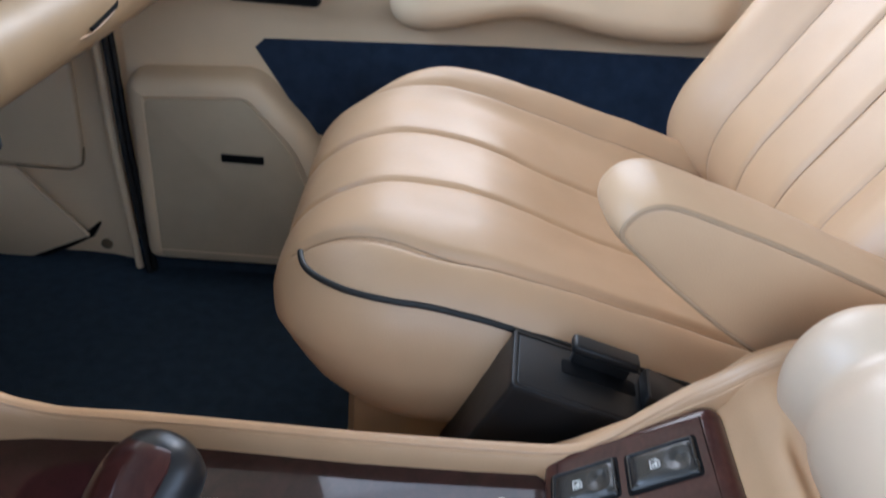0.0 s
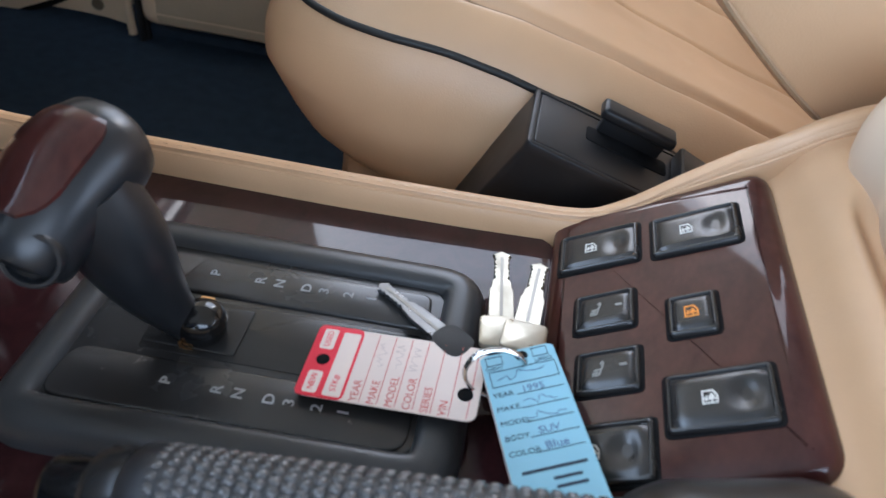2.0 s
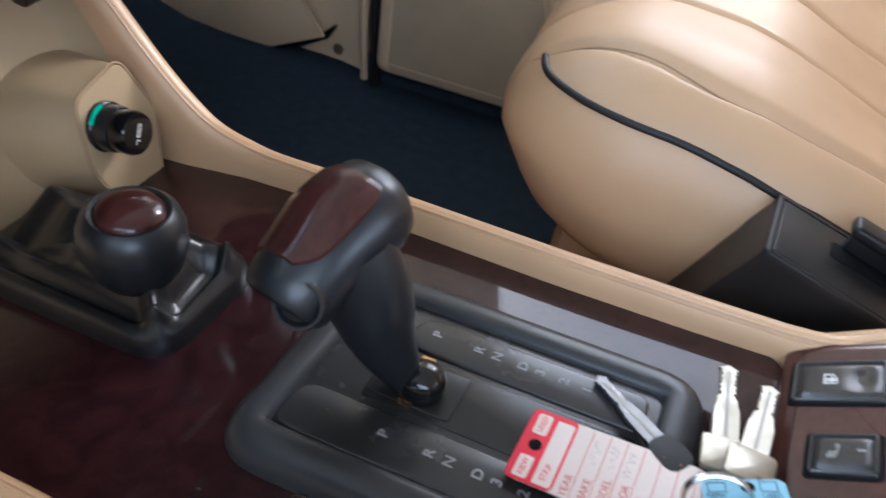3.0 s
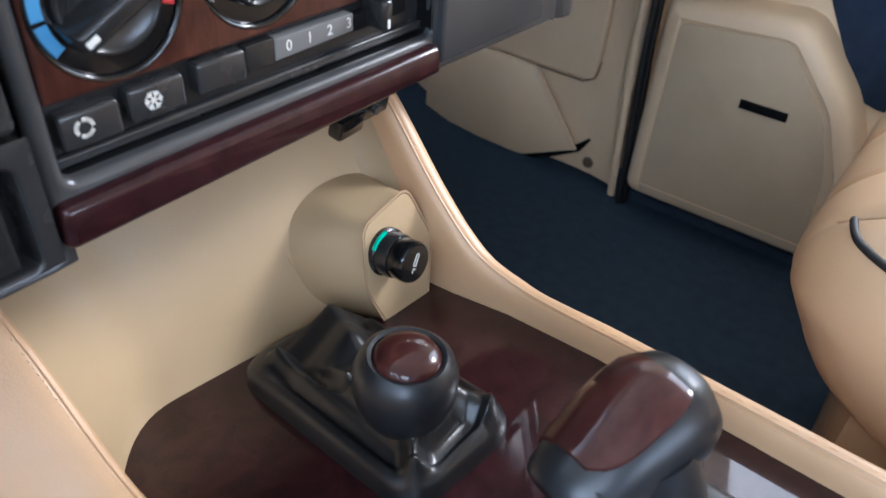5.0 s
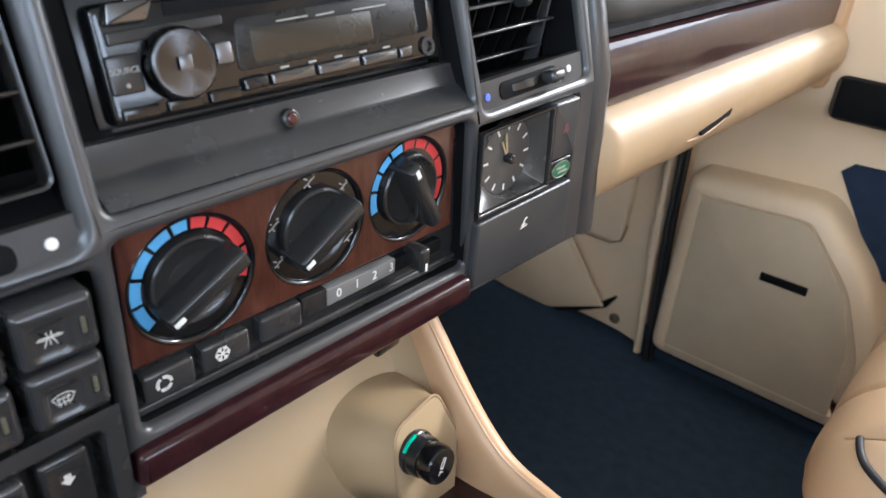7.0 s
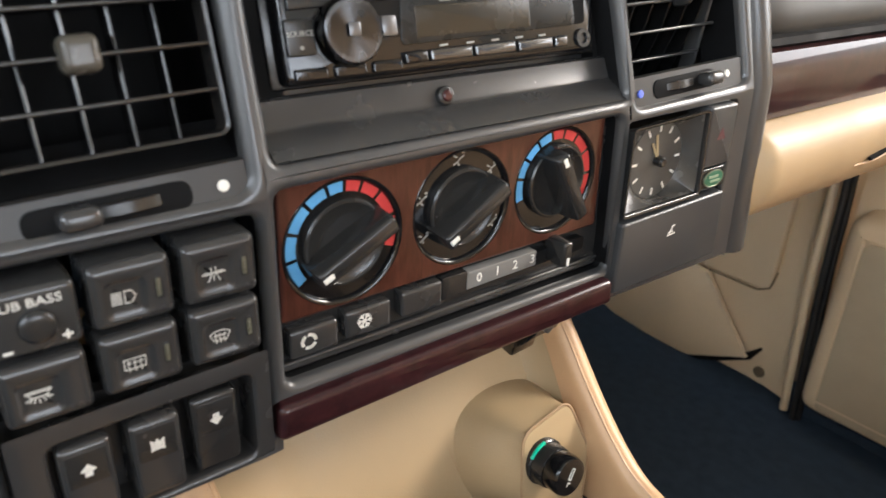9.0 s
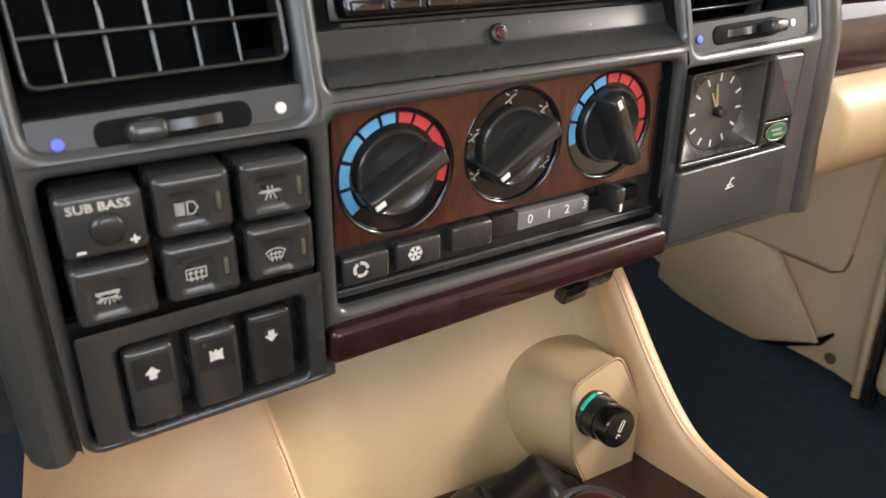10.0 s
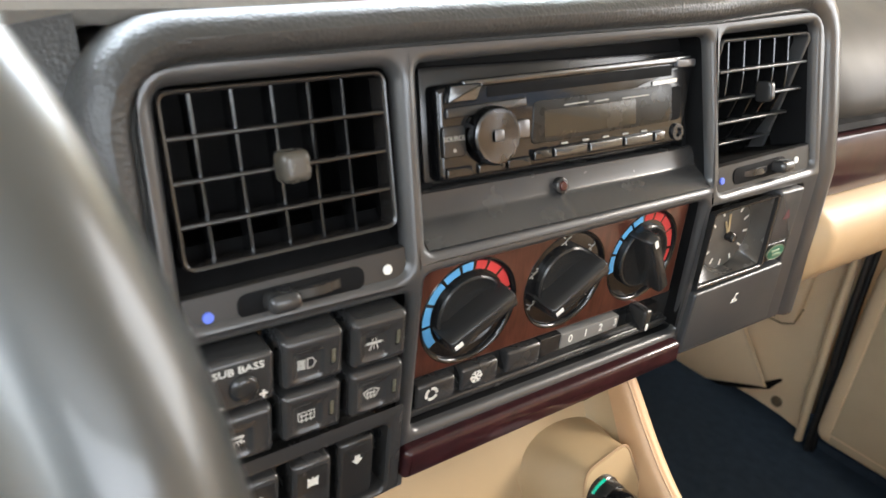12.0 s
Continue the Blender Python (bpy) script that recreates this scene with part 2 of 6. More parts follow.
def rquad(c, r, k=5):
    """A rounded convex outline from its corners, counter-clockwise."""
    pts = []
    radii = r if isinstance(r, (list, tuple)) else [r] * len(c)
    for i in range(len(c)):
        r = radii[i]
        p, a, b = (Vector(c[i]), Vector(c[i - 1]), Vector(c[(i + 1) % len(c)]))
        da, db = (a - p).normalized(), (b - p).normalized()
        p0, p1 = p + da * r, p + db * r
        for j in range(k + 1):
            t = j / k
            pts.append(p0 * (1 - t) ** 2 + p * 2 * t * (1 - t) + p1 * t ** 2)
    return pts


def rrect(u0, u1, v0, v1, r, k=5):
    return rquad([(u0, v0), (u1, v0), (u1, v1), (u0, v1)], r, k)


def inset(pts, d):
    """The outline moved inwards by d (outwards where d is negative)."""
    out = []
    n = len(pts)
    for i in range(n):
        a, p, b = pts[i - 1], pts[i], pts[(i + 1) % n]
        e = (b - a)
        nrm = Vector((-e.y, e.x)).normalized() if e.length > 1e-9 else Vector((0, 0))
        out.append(p + nrm * d)
    return out


def loops(rings, cap_first=False, cap_last=True, put=None, closed=True):
    """Skin a row of equally long rings of points."""
    verts, faces = [], []
    n = len(rings[0])
    for ring in rings:
        for p in ring:
            verts.append(put(*p) if put else tuple(p))
    for i in range(len(rings) - 1):
        for j in range(n if closed else n - 1):
            k = (j + 1) % n
            faces.append((i * n + j, i * n + k, (i + 1) * n + k, (i + 1) * n + j))
    if cap_first:
        faces.append(tuple(reversed(range(n))))
    if cap_last:
        faces.append(tuple(range((len(rings) - 1) * n, len(rings) * n)))
    bm = bmesh.new()
    bv = [bm.verts.new(v) for v in verts]
    for f in faces:
        bm.faces.new([bv[i] for i in f])
    bmesh.ops.remove_doubles(bm, verts=bm.verts[:], dist=1e-6)
    bmesh.ops.recalc_face_normals(bm, faces=bm.faces[:])
    return bm


def slab(pts, w0, w1, r=0.0015, k=3, put=None):
    """A plate with that outline from w0 up to w1, its upper edge rounded."""
    rings = [[(p.x, p.y, w0) for p in pts], [(p.x, p.y, w1 - r) for p in pts]]
    for j in range(1, k + 1):
        a = math.pi / 2 * j / k
        rings.append([(p.x, p.y, w1 - r + r * math.sin(a)) for p in inset(pts, r * (1 - math.cos(a)))])
    return loops(rings, True, True, put)


def bezel(outer, inner, w, depth, r, put=None, k=4, flat=0.0):
    """A frame between two outlines of one length, its inner edge rounded over and running back by depth."""
    rings = [[(p.x, p.y, w - flat) for p in outer]]
    for j in range(k + 1):
        a = math.pi / 2 * j / k
        rings.append([(p.x, p.y, w - r + r * math.cos(a)) for p in inset(inner, -r * (1 - math.sin(a)))])
    rings.append([(p.x, p.y, w - depth) for p in inner])
    return loops(rings, False, False, put)


def disc(u, v, radius, w0, w1, r=0.001, n=40, k=3):
    pts = [Vector((u + radius * math.cos(2 * math.pi * i / n), v + radius * math.sin(2 * math.pi * i / n))) for i in range(n)]
    return slab(pts, w0, w1, r, k)


def lathe(profile, n=36):
    """Turned about local z: (radius, height) from below upwards."""
    rings = [[(r * math.cos(2 * math.pi * i / n), r * math.sin(2 * math.pi * i / n), h) for i in range(n)] for r, h in profile]
    return loops(rings, True, True)


def tube(path, radius, n=12, closed=False):
    """A round bar along points; radius may be one number or one for each point."""
    pts = [Vector(p) for p in path]
    rings, side = [], None
    m = len(pts)
    for i, p in enumerate(pts):
        a = pts[i - 1] if i or closed else p
        b = pts[(i + 1) % m] if i < m - 1 or closed else p
        t = (b - a).normalized()
        if side is None:
            side = t.orthogonal().normalized()
        side = (side - t * side.dot(t)).normalized()
        up = t.cross(side)
        rad = radius[i] if isinstance(radius, (list, tuple)) else radius
        rings.append([p + (side * math.cos(2 * math.pi * j / n) + up * math.sin(2 * math.pi * j / n)) * rad for j in range(n)])
    if closed:
        rings.append(rings[0])
    return loops(rings, not closed, not closed)


def smooth_path(pts, k=8, closed=False):
    """Catmull-Rom through the points."""
    pts = [Vector(p) for p in pts]
    m, out = len(pts), []
    for i in range(m if closed else m - 1):
        p1, p2 = pts[i], pts[(i + 1) % m]
        p0 = pts[i - 1] if i or closed else p1
        p3 = pts[(i + 2) % m] if i < m - 2 or closed else p2
        for j in range(k):
            t = j / k
            out.append(0.5 * ((2 * p1) + (p2 - p0) * t + (2 * p0 - 5 * p1 + 4 * p2 - p3) * t * t + (3 * p1 - p0 - 3 * p2 + p3) * t ** 3))
    if not closed:
        out.append(pts[-1])
    return out


def sheet(rows, back=(0, 0, 0)):
    """A skin through rows of points, made solid by a second skin moved by back."""
    back = Vector(back)
    if not back.length:
        return loops(rows, False, False, closed=False)
    rings = []
    for row in rows:
        rings.append([Vector(p) for p in row] + [Vector(p) + back for p in reversed(row)])
    return loops(rings, True, True)


def soft_box(size, radii, cuts, shape=None):
    """A cushion: a cube whose corners are ellipsoids, then moved point by point by shape(x, y, z). Returns points and faces."""
    h = [s / 2 for s in size]
    ids, pts, faces = {}, [], []

    def vert(i, j, k):
        if (i, j, k) not in ids:
            raw = [2 * c / n - 1 for c, n in zip((i, j, k), cuts)]
            p = []
            core = []
            d = []
            for a in range(3):
                x = raw[a] * h[a]
                c = max(-h[a] + radii[a], min(h[a] - radii[a], x))
                core.append(c)
                d.append((x - c) / radii[a])
            ln = math.sqrt(sum(q * q for q in d))
            big = max(abs(q) for q in d)
            f = big / ln if ln > 1e-9 else 0
            p = [core[a] + d[a] * f * radii[a] for a in range(3)]
            ids[(i, j, k)] = len(pts)
            pts.append(tuple(p))
        return ids[(i, j, k)]

    n = cuts
    for a, b, c in ((0, 1, 2), (1, 2, 0), (2, 0, 1)):
        for side in (0, n[c]):
            for i in range(n[a]):
                for j in range(n[b]):
                    q = []
                    for di, dj in ((0, 0), (1, 0), (1, 1), (0, 1)):
                        key = [0, 0, 0]
                        key[a], key[b], key[c] = i + di, j + dj, side
                        q.append(vert(*key))
                    faces.append(tuple(q) if side else tuple(reversed(q)))
    raw = list(pts)
    if shape:
        pts = [shape(*p) for p in pts]
    soft_box.ids = ids
    return pts, faces, raw


def piece_of(pts, faces, raw, test):
    """The part of such a cushion whose faces' first shape passes the test."""
    keep = [f for f in faces if test(*[sum(raw[i][a] for i in f) / 4 for a in range(3)])]
    used = sorted({i for f in keep for i in f})
    back = {i: k for k, i in enumerate(used)}
    return [pts[i] for i in used], [tuple(back[i] for i in f) for f in keep]


def text(body, size, u=0.0, v=0.0, w=0.0, turn=0.0, depth=0.00015, centre=True, wide=1.0, bold=0.0):
    """Raised lettering in Blender's own font, as a bmesh in the local plane."""
    cu = bpy.data.curves.new("letters", "FONT")
    cu.body, cu.size, cu.extrude, cu.offset = body, size, depth, bold * size
    cu.align_x, cu.align_y = ("CENTER" if centre else "LEFT"), "CENTER"
    cu.resolution_u = 3
    ob = bpy.data.objects.new("letters", cu)
    scene.collection.objects.link(ob)
    me = bpy.data.meshes.new_from_object(ob.evaluated_get(bpy.context.evaluated_depsgraph_get()))
    bm = bmesh.new()
    bm.from_mesh(me)
    bmesh.ops.transform(bm, matrix=Matrix.Translation((u, v, w)) @ Matrix.Rotation(radians(turn), 4, "Z") @ Matrix.Diagonal((wide, 1, 1, 1)), verts=bm.verts[:])
    bpy.data.objects.remove(ob)
    bpy.data.curves.remove(cu)
    bpy.data.meshes.remove(me)
    return bm


def strokes(lines, wide, w=0.0, high=0.0002, at=(0, 0), turn=0.0, scale=1.0):
    """Printed marks: each line of points becomes a thin raised stroke."""
    bm = bmesh.new()
    ca, sa = math.cos(radians(turn)), math.sin(radians(turn))
    for ln in lines:
        pts = [Vector((at[0] + scale * (x * ca - y * sa), at[1] + scale * (x * sa + y * ca))) for x, y in ln]
        for a, b in zip(pts, pts[1:]):
            d = (b - a)
            if d.length < 1e-7:
                continue
            e = d.normalized() * wide * 0.45
            nrm = Vector((-d.y, d.x)).normalized() * wide / 2
            q = [a - e - nrm, b + e - nrm, b + e + nrm, a - e + nrm]
            lo = [bm.verts.new((p.x, p.y, w)) for p in q]
            hi = [bm.verts.new((p.x, p.y, w + high)) for p in q]
            bm.faces.new(hi)
            for i in range(4):
                bm.faces.new((lo[i], lo[(i + 1) % 4], hi[(i + 1) % 4], hi[i]))
    return bm


def joined(*bms):
    out = bmesh.new()
    for b in bms:
        me = bpy.data.meshes.new("tmp")
        b.to_mesh(me)
        b.free()
        out.from_mesh(me)
        bpy.data.meshes.remove(me)
    return out


def moved(bm, m):
    bmesh.ops.transform(bm, matrix=m, verts=bm.verts[:])
    return bm


def frame_of(origin, a, b):
    """A pose whose x runs along a and whose y lies towards b."""
    a = Vector(a).normalized()
    c = a.cross(Vector(b)).normalized()
    b = c.cross(a)
    return Matrix(((a.x, b.x, c.x, origin[0]), (a.y, b.y, c.y, origin[1]), (a.z, b.z, c.z, origin[2]), (0, 0, 0, 1)))


def mm(*v):
    return tuple(x / 1000 for x in v)

# ---- setting: floor, cabin shell ----
def ramp01(v, a, b):
    t = max(0.0, min(1.0, (v - a) / (b - a)))
    return t * t * (3 - 2 * t)


def structure(name, bm, material, label, category):
    ob = part(name, bm, material)
    return tagged(ob, label, category, kind="structure")


def floor_mesh():
    rows = []
    for i in range(41):
        x = -1.05 + i * 0.06
        row = []
        for j in range(33):
            y = -0.7 + j * (1.76 / 32)
            z = 0.003 * noise.noise((x * 14, y * 14, 0)) + 0.0015 * noise.noise((x * 60, y * 60, 3))
            z += 0.55 * max(0.0, (-0.72 - x)) ** 1.3
            row.append((x, y, z))
        rows.append(row)
    return sheet(rows, (0, 0, -0.03))


structure("floor", floor_mesh(), CARPET, "dark navy carpet over the footwell floor", "carpet")
structure("wall_front", box(-1.12, -1.07, -0.75, 1.15, -0.02, 0.62, 0.01), CARPET, "dark carpeted bulkhead closing the footwell", "bulkhead")
structure("wall_back", joined(box(1.35, 1.40, -0.75, 1.15, -0.02, 0.66, 0.01), box(1.35, 1.40, -0.75, 1.15, 1.14, 1.22, 0.01)), DOOR_VINYL, "plain beige rear of the cabin", "wall")
structure("ceiling", box(-0.75, 1.40, -0.75, 1.15, 1.18, 1.22, 0.01), HEADLINER, "plain cream headlining", "ceiling")
structure("wall_left", joined(box(-1.12, 1.40, -0.75, -0.68, -0.02, 0.60, 0.01), box(-1.12, 1.40, -0.75, -0.68, 1.10, 1.22, 0.01),
                              box(0.50, 0.62, -0.75, -0.68, 0.60, 1.10), box(-1.12, -0.80, -0.75, -0.68, 0.60, 1.10)), DOOR_VINYL,
          "plain beige driver side below open window", "wall")
# Unseen pillars widened to block sun on the seat and mirrored window light.
structure("wall_right", joined(box(-1.12, 1.40, 1.08, 1.15, -0.02, 0.57, 0.01), box(-1.12, 1.40, 1.08, 1.15, 1.10, 1.22, 0.01),
                               box(0.26, 0.58, 1.08, 1.15, 0.57, 1.10), box(-1.12, -0.22, 1.08, 1.15, 0.57, 1.10)), DOOR_VINYL,
          "plain beige passenger side behind the door trim", "wall")
structure("windscreen_header", box(-0.80, -0.74, -0.75, 1.15, 1.12, 1.20, 0.01), HEADLINER, "cream header rail above the windscreen", "trim")

# carpeted sill under the passenger door
structure("sill", box(-0.44, 0.9, 0.985, 1.08, -0.01, 0.012, 0.004), CARPET, "navy carpeted sill below the door", "sill")

# kick panel ahead of the door
kick = thing("kick_panel", "beige moulded plastic kick panel ahead of the door", "trim panel", kind="structure")


def kick_skin():
    rows = []
    for i in range(15):
        x = -0.95 + i * (0.50 / 14)
        row = []
        for j in range(13):
            z = 0.004 + j * 0.046
            y = 1.005 - 0.012 * max(0, (x + 0.52) / 0.07) ** 2 * (x > -0.52) + 0.02 * max(0, (-0.66 - x) / 0.3)
            row.append((x, y, z))
        rows.append(row)
    return sheet(rows, (0, 0.01, 0))


part("panel", kick_skin(), DOOR_VINYL, kick)
part("bolt", moved(lathe([(0.0085, 0), (0.0085, 0.002), (0.006, 0.004), (0.0, 0.0042)], 20), frame_of((-0.496, 1.002, 0.022), (1, 0, 0), (0, 0, 1))),
     PLUG_BROWN, kick, "dull brown fixing plug")
part("flange", tube(smooth_path([(-0.438, 0.972, 0.004), (-0.443, 0.969, 0.10), (-0.449, 0.966, 0.22), (-0.454, 0.970, 0.33), (-0.473, 0.990, 0.48)]), 0.0058, 12), DOOR_VINYL, kick, "raised beige door flange")
def on_wall(bm, y):
    """Stands a plate, drawn in x and z, on a wall at that y, facing the cabin."""
    return moved(bm, Matrix(((1, 0, 0, 0), (0, 0, -1, y), (0, 1, 0, 0), (0, 0, 0, 1))))


def flap_plate():
    out = [Vector(p) for p in ((-0.80, 0.0), (-0.612, -0.004), (-0.514, 0.042), (-0.598, 0.146), (-0.640, 0.150), (-0.80, 0.150))]
    rings = [[(p.x, p.y, w) for p in out] for w in (0.012, 0.016)] + [[(p.x, p.y, 0.0175) for p in inset(out, 0.0022)]]
    return loops(rings, True, True)


part("lower_flap", on_wall(flap_plate(), 1.004), DOOR_VINYL, kick, "loose beige flap standing off the panel")
part("flap_lip", tube([(-0.600, 0.985, 0.147), (-0.557, 0.985, 0.096), (-0.513, 0.984, 0.044)], 0.0030, 8), DOOR_VINYL, kick)
# Near-black tube laid in for the shade below the flap.
part("flap_shadow_gap", tube([(-0.500, 1.000, 0.060), (-0.515, 0.998, 0.041), (-0.560, 0.996, 0.018), (-0.610, 0.994, -0.006)], [0.002, 0.006, 0.008, 0.006], 8), DEEP_SHADE, kick)
part("upper_pocket", on_wall(slab(rquad([(-0.80, 0.150), (-0.507, 0.150), (-0.502, 0.40), (-0.80, 0.40)], 0.018), 0.0, 0.012, 0.004), 1.004), DOOR_VINYL, kick)
part("upper_pocket_seam", tube([(-0.60, 0.990, 0.149), (-0.524, 0.990, 0.149), (-0.507, 0.990, 0.158), (-0.501, 0.990, 0.185)], 0.0011, 6), PLUG_BROWN, kick)

# ---- passenger door ----
door = thing("door_1", "beige passenger door with navy insert, shut", "car door", kind="structure")


def door_skin():
    rows = []
    for i in range(41):
        x = -0.432 + i * 0.035
        rows.append([(x, 1.004 - 0.03 * ramp01(z, 0.385, 0.43), z) for z in [0.03 + 0.0183 * j for j in range(30)]])
    return sheet(rows, (0, 0.015, 0))


part("door_trim", door_skin(), DOOR_VINYL, door)
POCKET = [(-0.420, 0.028), (-0.125, 0.028), (-0.140, 0.150), (-0.177, 0.238), (-0.250, 0.318), (-0.422, 0.307)]


def pocket_body():
    out = rquad(POCKET, 0.024, 8)
    rings = []
    for d, w in ((0, 0), (0.001, 0.030), (0.003, 0.041), (0.0065, 0.0475), (0.012, 0.0515), (0.019, 0.0540), (0.0250, 0.0548), (0.0262, 0.0530), (0.0275, 0.0520)):
        rings.append([(p.x, p.y, w) for p in inset(out, d)])
    return on_wall(loops(rings, False, True), 1.004)


part("speaker_pocket", pocket_body(), DOOR_VINYL, door)
part("speaker_cloth", on_wall(slab(rquad([(-0.394, 0.040), (-0.172, 0.040), (-0.178, 0.146), (-0.202, 0.214), (-0.262, 0.289), (-0.394, 0.279)], 0.010, 5), 0.0, 0.0030, 0.0012), 0.9525), DOOR_FELT, door, "flat beige speaker cloth")
part("slot", box(-0.297, -0.240, 0.9445, 0.9480, 0.2005, 0.2115, 0.0008), DEEP_SHADE, door, "narrow dark badge slot")


def insert_panel():
    pts = [Vector(p) for p in ((-0.185, 0.232), (-0.160, 0.226), (0.9, 0.20), (0.9, 0.40), (0.32, 0.380), (0.076, 0.373), (-0.245, 0.357), (-0.257, 0.345))]
    return on_wall(slab(pts, 0.0, 0.005, 0.002), 1.003)


part("navy_insert", insert_panel(), NAVY_TRIM, door, "dark navy cloth insert")


def door_armrest():
    # a padded grab rest whose underside arches up between its two ends
    def sh(x, y, z):
        wx = x + 0.130
        low = ramp01(-z, -0.02, 0.05)
        z += low * (0.024 * math.exp(-((wx - 0.085) / 0.085) ** 2) - 0.006) + 0.045 * wx * low
        y += 0.012 * ramp01(z, 0.0, 0.06)
        return (wx, y + 0.948, z + 0.463)
    p, f, r = soft_box((0.42, 0.104, 0.115), (0.05, 0.045, 0.036), (56, 16, 18), sh)
    return p, f


part("armrest", door_armrest(), DOOR_VINYL, door, "padded beige door armrest")
part("handle_recess", moved(bezel(rrect(-0.06, 0.06, -0.025, 0.025, 0.012), rrect(-0.052, 0.052, -0.019, 0.019, 0.008), 0.004, 0.02, 0.003),
                            Matrix(((1, 0, 0, -0.225), (0, 0, -1, 0.970), (0, 1, 0, 0.436), (0, 0, 0, 1)))), SATIN, door)
# Back of the handle recess in near-black, its shade given by colour.
part("recess_bottom", box(-0.28, -0.17, 0.962, 0.9745, 0.414, 0.457, 0.001), DEEP_SHADE, door)
SEAL = smooth_path([(-0.421, 0.965, 0.0), (-0.426, 0.962, 0.10), (-0.432, 0.958, 0.22), (-0.437, 0.962, 0.33), (-0.455, 0.985, 0.50)])
part("seal", tube(SEAL, 0.0042), RUBBER, door, "black rubber door seal")
part("seal_lip", tube([p + Vector((0.006, 0.005, 0)) for p in SEAL], 0.0025), RUBBER, door, "black rubber sealing lip")
part("seal_groove", tube([p + Vector((0.003, 0.009, 0)) for p in SEAL], 0.0055), DEEP_SHADE, door)

# ---- dashboard: a local frame with u across, v up, w out towards the cabin ----
_r, _y = radians(1.4), radians(2.0)
DASH_U = Vector((math.cos(_r) * math.sin(_y), math.cos(_r) * math.cos(_y), math.sin(_r)))
DASH_W = Vector((math.cos(_y), -math.sin(_y), 0))
DASH_V = DASH_W.cross(DASH_U)
DASH = frame_of((-0.320, 0.247, 0.520), DASH_U, DASH_V)
LEAN = radians(14.0)


def bend(u, v, w):
    """The fascia stands upright below v = 0 and leans away above it."""
    a = LEAN * max(0.0, min(1.0, (v + 0.008) / 0.016))
    if v > 0:
        return (u, v * math.cos(LEAN) + w * math.sin(a), -v * math.sin(LEAN) + w * math.cos(a))
    return (u, v + w * math.sin(a), w * math.cos(a))


UPPER = DASH @ Matrix.Rotation(-LEAN, 4, "X")

dash = thing("dashboard", "black plastic dashboard with veneer strip and cream glovebox", "dashboard", DASH)


def q(u0, v0, u1, v1, u2, v2, u3, v3, r):
    return rquad([mm(u0, v0), mm(u1, v1), mm(u2, v2), mm(u3, v3)], r / 1000, 6)


def cell(outer, inner, name, depth=0.03, r=0.003, corner=0.4, soft=5):
    ro = [c / 1000 for c in corner] if isinstance(corner, tuple) else corner / 1000
    oq = [mm(*outer[k:k + 2]) for k in range(0, 8, 2)]
    iq = [mm(*inner[k:k + 2]) for k in range(0, 8, 2)]
    edge = rquad(iq, soft / 1000, 6)
    rim = part(name, bezel(rquad(oq, ro, 6), edge, 0.0, r + 0.0015, r, bend, 6), FRAME, dash)
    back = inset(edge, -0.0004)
    # Inner walls in near-black: the opening's shade is painted, not lit.
    part("recess_wall", loops([[(p.x, p.y, w) for p in back] for w in (-r - 0.0010, -depth)], False, False, bend), DEEP_SHADE, rim)


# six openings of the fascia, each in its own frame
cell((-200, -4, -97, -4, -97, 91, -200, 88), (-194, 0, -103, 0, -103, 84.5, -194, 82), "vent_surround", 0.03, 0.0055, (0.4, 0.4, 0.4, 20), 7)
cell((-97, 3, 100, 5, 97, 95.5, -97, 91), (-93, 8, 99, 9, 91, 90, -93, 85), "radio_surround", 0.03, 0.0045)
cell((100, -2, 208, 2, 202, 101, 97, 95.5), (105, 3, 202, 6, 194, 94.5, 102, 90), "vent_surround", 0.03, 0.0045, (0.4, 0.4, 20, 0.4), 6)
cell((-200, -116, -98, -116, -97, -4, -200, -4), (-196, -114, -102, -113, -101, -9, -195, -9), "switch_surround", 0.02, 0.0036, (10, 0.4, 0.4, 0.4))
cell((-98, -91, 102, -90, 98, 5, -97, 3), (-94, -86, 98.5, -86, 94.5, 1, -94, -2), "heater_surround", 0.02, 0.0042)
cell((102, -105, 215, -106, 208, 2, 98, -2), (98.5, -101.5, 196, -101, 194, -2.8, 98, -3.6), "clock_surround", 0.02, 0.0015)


def fascia_pad(last):
    # the padded rim that runs up one side of the fascia, over its top and down the other side
    left, right = [(-200, -116), (-200, -60), (-200, 0), (-200, 40)], [(207, 40), (208, 2), (211, -50), (215, -108)]
    arc = [(-200 + 20 * (1 - math.cos(a)), 68 + 20 * math.sin(a)) for a in [math.pi / 2 * k / 6 for k in range(7)]]
    arc2 = [(182 + 20 * math.sin(a), 81 + 20 * math.cos(a)) for a in [math.pi / 2 * k / 6 for k in range(7)]]
    path = [Vector(p) for p in left + arc + [(-97, 91), (0, 93.2), (97, 95.5)] + arc2 + right]
    prof = [(-0.3, -0.5), (0.6, -3.5), (1.6, -4.0), (2.6, -1.5), (5, 1.5), (9, 2.5), (13, 0.5), (16.5, -5), (18.5, -14), (19.5, -40), (20, -120)]
    rows = []
    for i, p in enumerate(path):
        if (p.x > 190) != last and not (last and p.x > 186):
            continue
        d = path[min(i + 1, len(path) - 1)] - path[max(i - 1, 0)]
        nrm = Vector((-d.y, d.x)).normalized()
        k = 1.0 + 0.45 * ramp01(p.x, 150, 200)
        rows.append([bend((p.x + nrm.x * a * k) / 1000, (p.y + nrm.y * a * k) / 1000, w / 1000) for a, w in prof])
    return sheet(rows)


part("fascia_pad", fascia_pad(False), PAD, dash, "grained black padded rim of the fascia")
